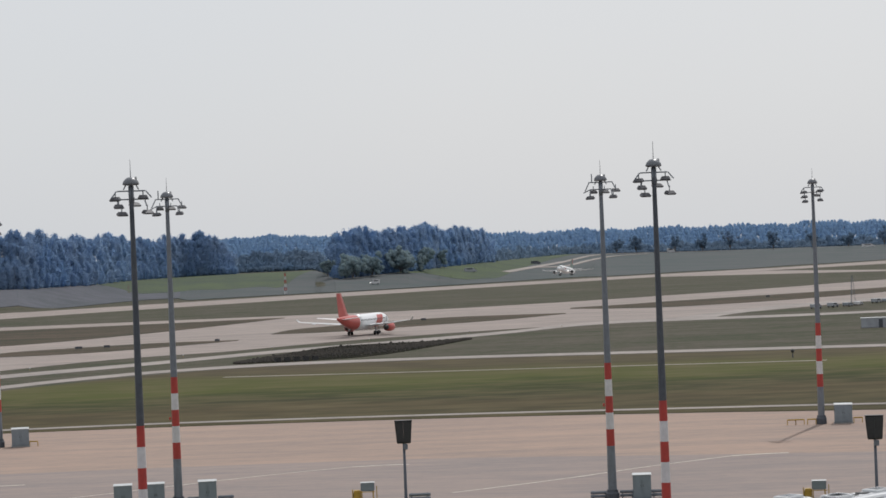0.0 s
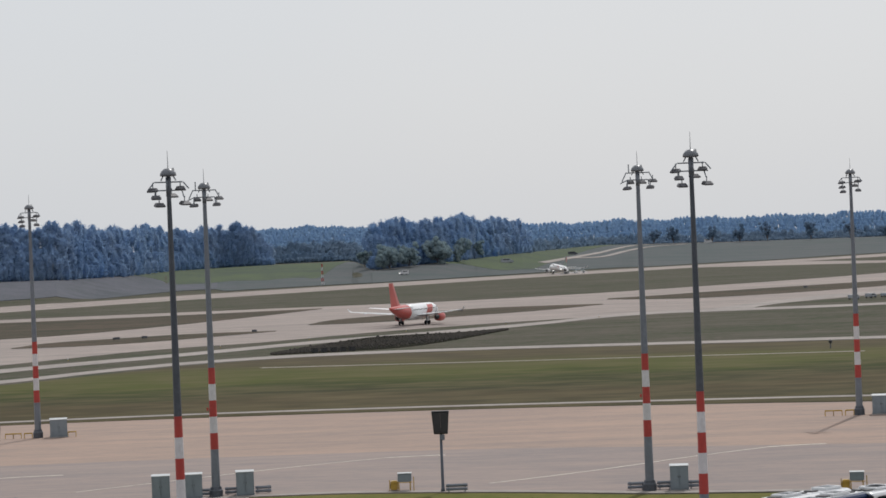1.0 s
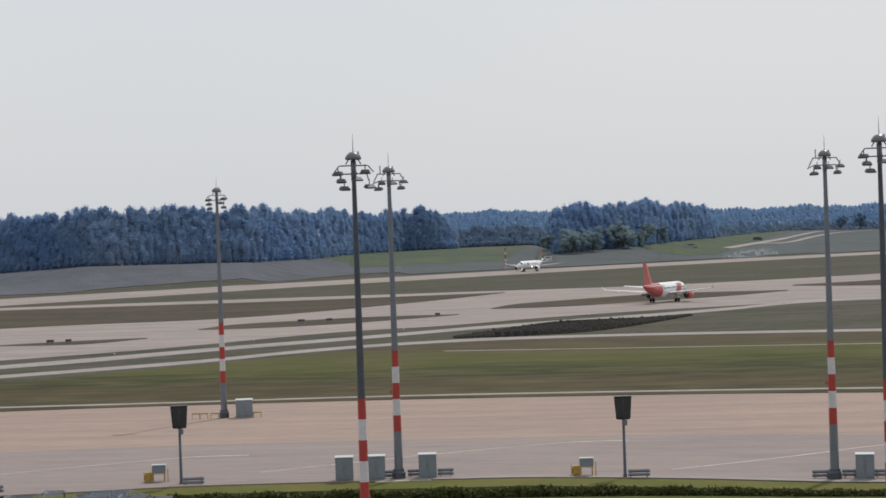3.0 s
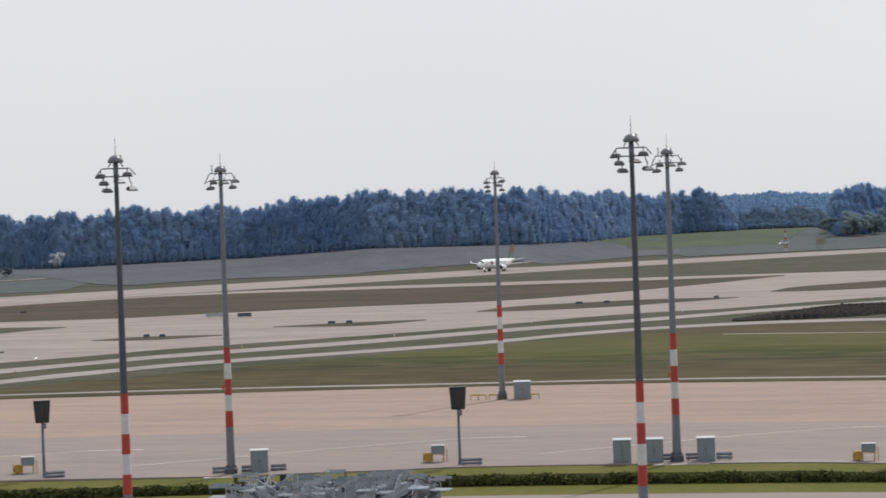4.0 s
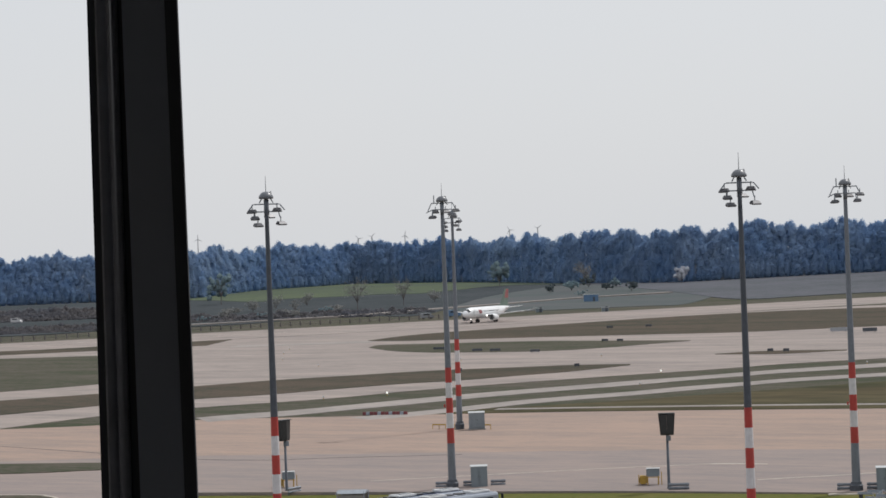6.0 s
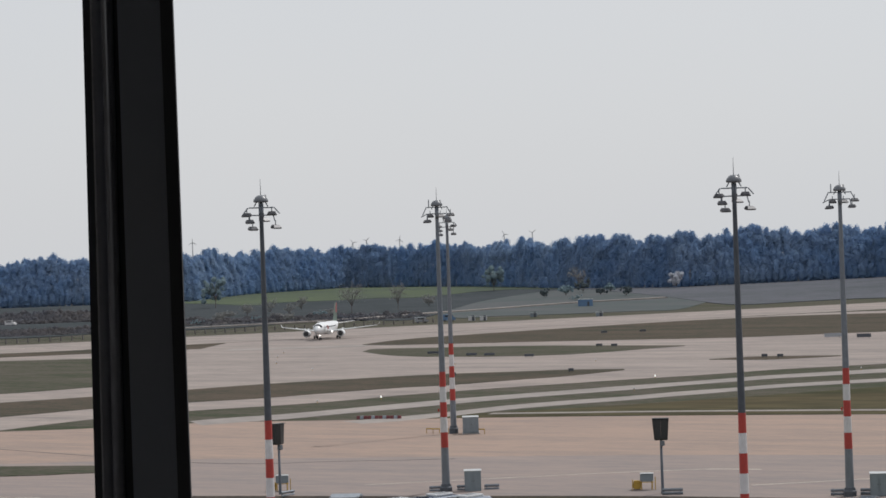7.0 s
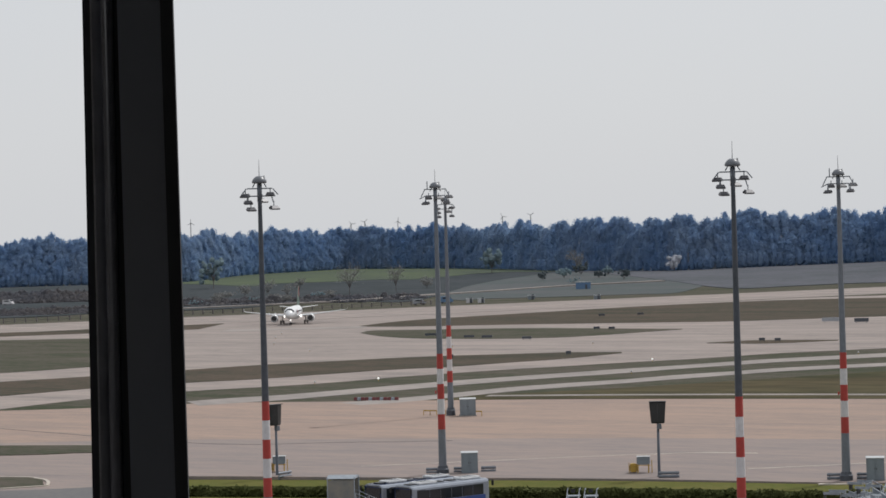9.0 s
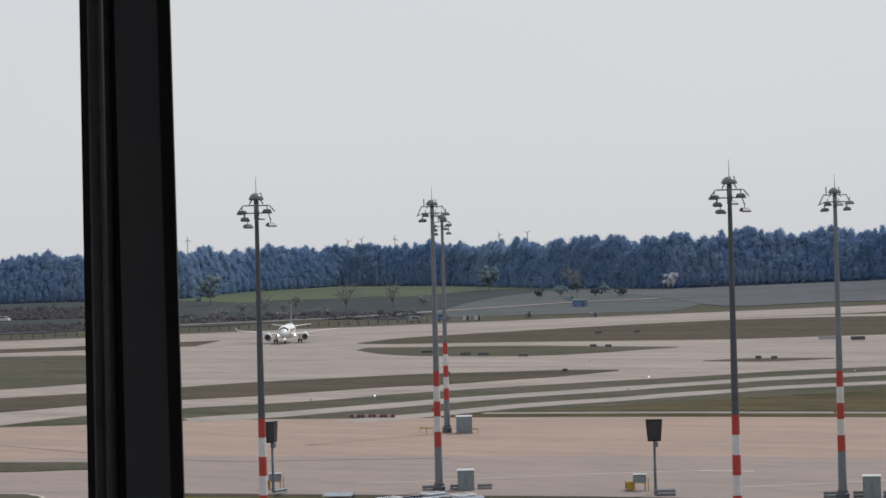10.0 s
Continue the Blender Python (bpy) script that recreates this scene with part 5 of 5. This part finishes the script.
    if lights:
        part("taxi_light", turned(B(), [(0.05, 0), (0.2, 0.02), (0.2, 0.12), (0.05, 0.18)], (11.3, 0, 1.5), 10, "x"), LIGHT, nose, "bright taxi lamp on the gear leg")
    fin = loft(B(), [[(x0, 0, z), (x0 - c * 0.35, th, z), (x0 - c, 0, z), (x0 - c * 0.35, -th, z)] for x0, c, z, th in ((-8.6, 7.4, 5.3, 0.22), (-10.2, 5.9, 6.3, 0.22), (-14.0, 3.0, 11.76, 0.1))])
    part("fin", fin, fin_paint, ob)
    part("windscreen", belt(13.75, 14.95, 0, -66, 66)(at), GLASSD, ob, "dark wrap-round windscreen")
    for nm, bm, m, lb in patches:
        part(nm, bm(at), m, ob, lb)
    tagged(ob, label, "airliner")
    return ob


def fin_patch(z0, z1):
    def make(at):
        bm = B()
        for s in (-1, 1):
            v = [bm.verts.new((lerp(z, (5.3, 6.3, 11.76), (-11.4, -12.6, -15.0)) if k == 0 else lerp(z, (5.3, 6.3, 11.76), (-15.6, -15.9, -16.8)), s * lerp(z, (5.3, 11.76), (0.26, 0.13)), z)) for z, k in ((z0, 0), (z1, 0), (z1, 1), (z0, 1))]
            bm.faces.new(v)
        return bm
    return make


orange_plane = aircraft("taxiing_airliner", "white and orange-red twin-engine airliner taxiing away", PLANEW, ORANGE, ORANGE, ORANGE, -6.2,
                        [("livery_swoosh", belt(5.0, 9.0, 1.6, 40, 150), ORANGE, "orange swoosh"), ("livery_swoosh", belt(5.0, 9.0, 1.6, 210, 320), ORANGE, "orange swoosh")], False)
white_plane = aircraft("landing_airliner", "white twin-engine airliner with green and red fin", PLANEW, PLANEW, LIVGREEN, PLANEW, -6.2,
                       [("fin_patch", fin_patch(8.4, 11.6), LIVRED, "red fin top"), ("fin_patch", fin_patch(5.6, 8.4), LIVGREEN, "green fin base"),
                        ("livery_mark", belt(6.4, 8.6, 0.3, 60, 100), LIVRED, "red mark beside the door"), ("livery_mark", belt(6.4, 8.6, 0.3, 260, 300), LIVRED, "red mark beside the door")], True)


white_plane.scale = (0.96, 0.96, 0.96)


def smoke_puff(s, rho, size, seed):
    x, y = runway_point(s, rho)
    rng = np.random.default_rng(seed)
    bm = B()
    for _ in range(44):
        c = rng.normal(0, 1, 3) * np.array((size * 1.1, size * 1.1, size * 0.26))
        bmesh.ops.create_icosphere(bm, subdivisions=2, radius=size * rng.uniform(0.14, 0.42), matrix=Matrix.Translation(c))
    ob = part("tyre_smoke", bm, SMOKE, None, "", True)
    tagged(ob, "thin bluish tyre smoke drifting above the runway", "smoke", "smoke puffs", "stuff")
    return ob, x, y


PUFFS = [(smoke_puff(1094, 682, 2.8, 1), 0.75, 2.2), (smoke_puff(1104, 690, 3.2, 2), 0.8, 3.0), (smoke_puff(1082, 684, 2.4, 3), 1.0, 2.0), (smoke_puff(1116, 686, 3.0, 4), 0.75, 3.2)]

# ---- coaches and boarding stairs below the bank ----
def coach(x, y, turn, livery, label, top):
    ob = thing("airport_coach", x, y, -0.84, turn)
    L, W, H = 9.0, 2.6, 2.8
    sec = lambda a, k=1.0, low=0.35: [(a, -W / 2 * k, low), (a, -W / 2 * k, 2.55), (a, -W / 2 * k + 0.1, 2.72), (a, -W / 2 * k + 0.32, H), (a, W / 2 * k - 0.32, H), (a, W / 2 * k - 0.1, 2.72), (a, W / 2 * k, 2.55), (a, W / 2 * k, low)]
    part("body", loft(B(), [sec(-L / 2, 0.94, 0.5), sec(-L / 2 + 0.12, 0.98), sec(-L / 2 + 0.4), sec(L / 2 - 0.4), sec(L / 2 - 0.12, 0.98), sec(L / 2, 0.93, 0.5)]), livery, ob)
    part("roof", box(B(), L - 0.5, W - 0.8, 0.06, (0, 0, H + 0.01), bevel=0.02), top, ob, "painted roof")
    for a in (-2.9, 2.2):
        unit = part("roof_unit", box(B(), 2.2, 1.5, 0.2, (a, 0, H + 0.14), bevel=0.08), COACH, ob)
        for q in range(5):
            part("grille_slat", box(B(), 0.06, 1.1, 0.02, (a - 0.6 + 0.3 * q, 0, H + 0.25)), DARKSTEEL, unit)
    for a in (-0.9, 0.5, 3.7):
        part("roof_hatch", box(B(), 0.8, 0.9, 0.1, (a, 0, H + 0.08), bevel=0.03), BLACKP, ob)
    for s in (-1, 1):
        for q in range(6):
            part("side_window", box(B(), (L - 1.4) / 6 - 0.05, 0.04, 0.95, (-L / 2 + 0.7 + (L - 1.4) / 6 * (q + 0.5), s * (W / 2 + 0.01), 1.92), bevel=0.012), GLASSD, ob)
        stripe = B()
        loft(stripe, [[(-L / 2 + 0.5, s * (W / 2 + 0.012), 0.95), (-L / 2 + 0.5, s * (W / 2 + 0.03), 0.95), (-L / 2 + 0.5, s * (W / 2 + 0.03), 1.42), (-L / 2 + 0.5, s * (W / 2 + 0.012), 1.42)],
                      [(0, s * (W / 2 + 0.012), 0.9), (0, s * (W / 2 + 0.03), 0.9), (0, s * (W / 2 + 0.03), 1.42), (0, s * (W / 2 + 0.012), 1.42)],
                      [(L / 2 - 0.5, s * (W / 2 + 0.012), 0.5), (L / 2 - 0.5, s * (W / 2 + 0.03), 0.5), (L / 2 - 0.5, s * (W / 2 + 0.03), 1.42), (L / 2 - 0.5, s * (W / 2 + 0.012), 1.42)]])
        part("skirt", box(B(), L - 1.0, 0.03, 0.5, (0, s * (W / 2 + 0.012), 0.66)), COACH, ob, "white lower skirt")
        part("stripe", stripe, BUSBLUE, ob, "blue side stripe widening to the front")
        part("door", box(B(), 1.0, 0.05, 2.0, (L / 2 - 1.0, s * (W / 2 + 0.015), 1.45), bevel=0.015), GLASSD, ob, "dark glazed door")
        for a in (-2.9, 2.6):
            wheel = part("wheel", turned(B(), [(0.28, -0.14), (0.48, -0.14), (0.5, 0), (0.48, 0.14), (0.28, 0.14)], (0, 0, 0), 14), TYRE, ob)
            wheel.matrix_basis = pose(a, s * (W / 2 - 0.1), 0.5, 90, 0, 0)
            part("hub", turned(B(), [(0.02, -0.16), (0.28, -0.15), (0.28, 0.15), (0.02, 0.16)], (0, 0, 0), 12), STEEL, wheel, "pale steel hub")
        for e in (-1, 1):
            part("mirror_arm", tube(B(), (e * L / 2, s * (W / 2 - 0.2), 2.62), (e * (L / 2 + 0.3), s * (W / 2 + 0.08), 2.62), 0.035, n=6), BLACKP, ob)
            part("mirror", box(B(), 0.16, 0.26, 0.5, (e * (L / 2 + 0.32), s * (W / 2 + 0.1), 2.38), bevel=0.05), BLACKP, ob)
            part("head_lamp", box(B(), 0.05, 0.34, 0.18, (e * (L / 2 + 0.01), s * (W / 2 - 0.5), 0.72), bevel=0.02), LENS, ob)
    for e in (-1, 1):
        part("front_mask", box(B(), 0.06, W - 0.2, 2.15, (e * (L / 2 + 0.005), 0, 1.55), bevel=0.02), NAVY, ob, "navy end mask")
        part("windscreen", box(B(), 0.05, W - 0.5, 1.45, (e * (L / 2 + 0.035), 0, 1.8), bevel=0.02), GLASSD, ob)
        part("destination_box", box(B(), 0.05, W - 0.9, 0.22, (e * (L / 2 - 0.02), 0, 2.66), (0, -e * 12, 0)), BLACKP, ob)
    tagged(ob, label, "coach", "airport coaches")


coach(-99.6, 172.2, 250, SILVER, "silver and navy airport coach on the airside road", SILVER)
coach(-103.0, 172.6, 250, SILVER, "silver and navy airport coach with white roof units", NAVY)
coach(21.5, 175.9, 225, COACH, "white and navy airport coach below the bank", COACH)
coach(25.2, 175.5, 225, NAVY, "navy airport coach with white roof below the bank", COACH)
coach(29.0, 178.5, 225, COACH, "white airport coach in a parked row", COACH)
coach(34.5, 178.5, 225, COACH, "white airport coach in a parked row", COACH)


def boarding_stairs(x, y, turn, height, label, canopy=False, panel=STAIRM, size=1.0):
    ob = thing("boarding_stairs", x, y, -0.84, turn)
    ob.scale = (size, size, size)
    run = height * 1.35
    for s in (-1, 1):
        part("stringer", loft(B(), [[(-run / 2, s * 0.72 - 0.04, 0.5), (-run / 2, s * 0.72 + 0.04, 0.5), (-run / 2, s * 0.72 + 0.04, 0.85), (-run / 2, s * 0.72 - 0.04, 0.85)], [(run / 2, s * 0.72 - 0.04, height - 0.3), (run / 2, s * 0.72 + 0.04, height - 0.3), (run / 2, s * 0.72 + 0.04, height + 0.05), (run / 2, s * 0.72 - 0.04, height + 0.05)]]), STAIRM, ob)
        part("side_panel", loft(B(), [[(-run / 2, s * 0.8 - 0.02, 0.8), (-run / 2, s * 0.8 + 0.02, 0.8), (-run / 2, s * 0.8 + 0.02, 1.25), (-run / 2, s * 0.8 - 0.02, 1.25)], [(run / 2, s * 0.8 - 0.02, height), (run / 2, s * 0.8 + 0.02, height), (run / 2, s * 0.8 + 0.02, height + 0.48), (run / 2, s * 0.8 - 0.02, height + 0.48)]]), panel, ob, "pale side panel")
        part("hand_rail", tube(B(), (-run / 2, s * 0.8, 1.85), (run / 2, s * 0.8, height + 1.1), 0.035, n=6), STAIRM, ob)
        part("platform_rail", box(B(), 1.4, 0.05, 0.22, (run / 2 + 0.75, s * 0.85, height + 0.95), bevel=0.01), panel, ob)
        for q in (0, 0.33, 0.66, 1):
            part("baluster", tube(B(), (-run / 2 + run * q, s * 0.8, 0.8 + (height - 0.8) * q), (-run / 2 + run * q, s * 0.8, 1.85 + (height - 0.75) * q), 0.03, n=5), LID, ob)
        for a in (-run * 0.25, run * 0.35):
            part("wheel", turned(B(), [(0.1, -0.12), (0.36, -0.12), (0.36, 0.12), (0.1, 0.12)], n=10), TYRE, ob).matrix_basis = pose(a, s * 0.85, 0.36, 90, 0, 0)
    part("platform", box(B(), 1.6, 1.7, 0.12, (run / 2 + 0.75, 0, height), bevel=0.02), STAIRM, ob)
    steps = 12
    for i in range(steps):
        f = (i + 0.5) / steps
        part("step", box(B(), run / steps * 0.9, 1.36, 0.05, (-run / 2 + run * f, 0, 0.75 + (height - 0.75) * f)), DARKSTEEL, ob)
    part("chassis", box(B(), run * 0.9, 1.5, 0.25, (0.2, 0, 0.5), bevel=0.04), DARKSTEEL, ob)
    for s in (-1, 1):
        part("lift_strut", tube(B(), (0.2, s * 0.6, 0.6), (run / 2 + 0.6, s * 0.6, height - 0.05), 0.08, n=6), STEEL, ob)
    part("warning_panel", box(B(), 0.05, 0.6, 0.55, (run / 2 + 1.5, 0.2, height + 0.6)), BLACKP, ob)
    if canopy:
        for s in (-1, 1):
            part("canopy_wall", box(B(), 2.4, 0.04, 1.7, (run / 2 + 0.4, s * 0.95, height + 1.0), bevel=0.01), CLOUDED, ob, "clouded side glazing")
            for a in (-0.8, 1.6):
                part("canopy_post", box(B(), 0.08, 0.08, 2.1, (run / 2 + a, s * 0.95, height + 1.05)), STAIRM, ob)
        part("canopy_roof", loft(B(), [[(run / 2 - 0.9, -1.05, height + 2.0), (run / 2 - 0.9, 0, height + 2.25), (run / 2 - 0.9, 1.05, height + 2.0)], [(run / 2 + 1.7, -1.05, height + 2.0), (run / 2 + 1.7, 0, height + 2.25), (run / 2 + 1.7, 1.05, height + 2.0)]]), STAIRM, ob)
    tagged(ob, label, "boarding stairs", "parked boarding stairs")


rs = random.Random(5)
for i in range(33):
    x = -61.3 + (i // 3) * 1.36 + rs.uniform(-0.3, 0.3)
    y = 180.8 - (i % 3) * 2.6 + (x + 55) * 0.15
    boarding_stairs(x, y, rs.choice((0, 0, 8, 180, 180, 172, 90)) + rs.uniform(-6, 6), rs.uniform(1.5, 2.2), "pale grey wheeled boarding stairs in a tight parked cluster", panel=rs.choice((STAIRM, CABINET, CARGREY, STAIRM)))
boarding_stairs(-88.3, 175.8, 112, 2.0, "small pale boarding stairs beside the bank", size=0.66)
boarding_stairs(-86.7, 176.0, 110, 2.05, "small pale boarding stairs beside the bank", size=0.66)
boarding_stairs(-103.2, 164.4, 200, 1.9, "boarding stairs with glazed canopy", True)


# ---- window front and terminal round the camera ----
WIN = -14.0
wnx, wny = math.sin(radians(WIN)), math.cos(radians(WIN))
wrx, wry = wny, -wnx
GAP = 1.6


def win(side, out, z):
    return (side * wrx + out * wnx, side * wry + out * wny, z)


def win_box(bm, s0, s1, o0, o1, z0, z1, lean=0.0):
    """A box in the window's axes; lean moves its foot sideways."""
    lo = [win(s0 + lean, o0, z0), win(s1 + lean, o0, z0), win(s1 + lean, o1, z0), win(s0 + lean, o1, z0)]
    hi = [win(s0 - lean, o0, z1), win(s1 - lean, o0, z1), win(s1 - lean, o1, z1), win(s0 - lean, o1, z1)]
    return loft(bm, [lo, hi])


def side_at(az):
    return math.tan(radians(az - WIN)) * GAP


def mullion(centre):
    ob = thing("window_mullion", 0, 0, 0)
    c = centre
    w = side_at(-36.56) - side_at(-38.93)
    a, b = c - w / 2, c + w / 2
    u = w / 165.0
    k = 0.0021 * GAP
    part("left_gasket", win_box(B(), a, a + 25 * u, GAP - 0.004, GAP + 0.02, 21.4, 24.6, -k * 3.4), GASKET, ob, "black rubber gasket")
    part("bead", win_box(B(), a + 25 * u, a + 28 * u, GAP - 0.016, GAP + 0.02, 21.4, 24.6, -k * 3.4), BEAD, ob, "thin bright metal bead")
    bar = B()
    rings = []
    for z, lean in ((21.4, -k * 3.2), (24.6, k * 3.2)):
        rings.append([win(a + (39 + 7.5 * math.cos(q)) * u + lean, GAP + 0.004 - 0.012 * math.sin(q), z) for q in [math.pi * e / 10 for e in range(11)]])
    part("round_bead", loft(bar, rings), BEAD, ob, "dull rounded metal bead", True)
    part("bead_back", win_box(B(), a + 28 * u, a + 46 * u, GAP + 0.005, GAP + 0.02, 21.4, 24.6, -k * 3.2), GASKET, ob)
    part("groove", win_box(B(), a + 45 * u, a + 72 * u, GAP + 0.006, GAP + 0.03, 21.4, 24.6, -k * 1.9), GASKET, ob, "black glazing groove")
    part("post", win_box(B(), a + 71 * u, b - 15.5 * u, GAP - 0.01, GAP + 0.008, 21.4, 24.6, k * 0.8), FRAMEM, ob, "dark anodised face")
    part("right_gasket", win_box(B(), b - 16 * u, b + 6 * u, GAP - 0.0115, GAP - 0.0095, 21.4, 24.6, k * 2.2), GASKET, ob, "black rubber gasket")
    tagged(ob, "dark anodised window mullion with rubber gaskets", "mullion", "", "structure")
    return (a, b)


MC = (side_at(-36.56) + side_at(-38.93)) / 2
ma, mb = mullion(MC)
mullion(MC + 2.3)
mullion(MC - 2.3)
def structure(name, bm, material, label):
    return tagged(part(name, bm, material), label, name.split("_")[0], "", "structure")


structure("floor", win_box(B(), -6, 6, -6, GAP + 0.05, 21.2, 21.4), CARPET, "dark carpet of the viewing gallery")
structure("ceiling", win_box(B(), -6, 6, -6, GAP + 0.05, 24.6, 24.8), PLASTER, "plain grey gallery ceiling")
structure("wall_back", win_box(B(), -6, 6, -6.2, -6, 21.2, 24.8), PLASTER, "plain grey gallery wall")
structure("wall_west", win_box(B(), -6.2, -6, -6.2, GAP + 0.05, 21.2, 24.8), PLASTER, "plain grey gallery wall")
structure("wall_east", win_box(B(), 6, 6.2, -6.2, GAP + 0.05, 21.2, 24.8), PLASTER, "plain grey gallery wall")
structure("wall_front_west", win_box(B(), -6, MC - 2.34, GAP, GAP + 0.05, 21.4, 24.6), PLASTER, "plain wall beside the window")
structure("wall_front_east", win_box(B(), MC + 2.34, 6, GAP, GAP + 0.05, 21.4, 24.6), PLASTER, "plain wall beside the window")
structure("terminal_block", win_box(B(), -40, 40, -25, GAP + 0.04, -0.9, 21.18), FACADE, "plain terminal building below the gallery")


# ---- what moves ----
def facing(az):
    return 90.0 - az


def motions():
    rows = []
    for t, x, y, head in ((0, -33.6, 595, 20), (0.5, -31.9, 596.5, 19.5), (1, -30.0, 598.5, 19), (2, -26.0, 604, 18), (2.2, -24.4, 607, 18), (3.3, -7.3, 651, 19), (3.5, -3.9, 657, 19), (5, 22, 690, 20), (7, 58, 727, 22), (10, 110, 780, 24)):
        rows.append((t, pose(x, y, land(x, y) + 0.07, 0, 0, facing(head))))
    walk(orange_plane, rows)
    rows = []
    for t, s, up, pitch, head in ((0, 1148, 3.2, 5, 198), (0.5, 1121, 1.6, 5.5, 198), (1, 1098, 0.05, 5, 198), (1.5, 1075, 0, 2.5, 198), (2, 1052, 0, 0.5, 198), (2.2, 1030, 0, 0, 198), (3.3, 832, 0, 0, 198), (3.5, 788, 0, 0, 198), (4, 673, 0, 0, 197), (4.5, 571, 0, 0, 195), (5, 486, 0, 0, 192), (5.5, 420, 0, 0, 188), (5.7, 396, 0, 0, 186)):
        x, y = runway_point(s, 688)
        rows.append((t, pose(x, y, land(x, y) + 0.11 + up, 0, -pitch, facing(head))))
    for t, x, y, head in ((6.3, -380, 645, 174), (6.8, -381, 597, 162), (7, -382.5, 590, 159), (7.5, -382.5, 580.5, 155), (8, -381, 574.5, 153.5), (9, -376.5, 563.5, 152), (10, -369.5, 551.5, 151)):
        rows.append((t, pose(x, y, land(x, y) + 0.09, 0, 0, facing(head))))
    walk(white_plane, rows)
    rows = []
    for t, az, r in ((0, -2.88, 1345), (1, -3.08, 1345), (2, -3.32, 1345), (2.2, -3.4, 1345), (3.4, -4.6, 1345), (4.5, -5.7, 1345), (7, -7.2, 1430), (10, -8.4, 1400)):
        x, y = polar(az, r)
        rows.append((t, pose(x, y, land(x, y) + 0.45, 0, 0, 195)))
    walk(field_van, rows)
    for (ob, x, y), t0, up in PUFFS:
        z = land(x, y)
        walk(ob, [(0, pose(x, y, z - 6)), (t0, pose(x, y, z - 6)), (t0 + 0.35, pose(x, y, z + up * 0.6)), (3.5, pose(x + 2, y + 1, z + up + 0.8, 0, 0, 20)), (10, pose(x + 8, y + 4, z + up + 3, 0, 0, 60))])


motions()
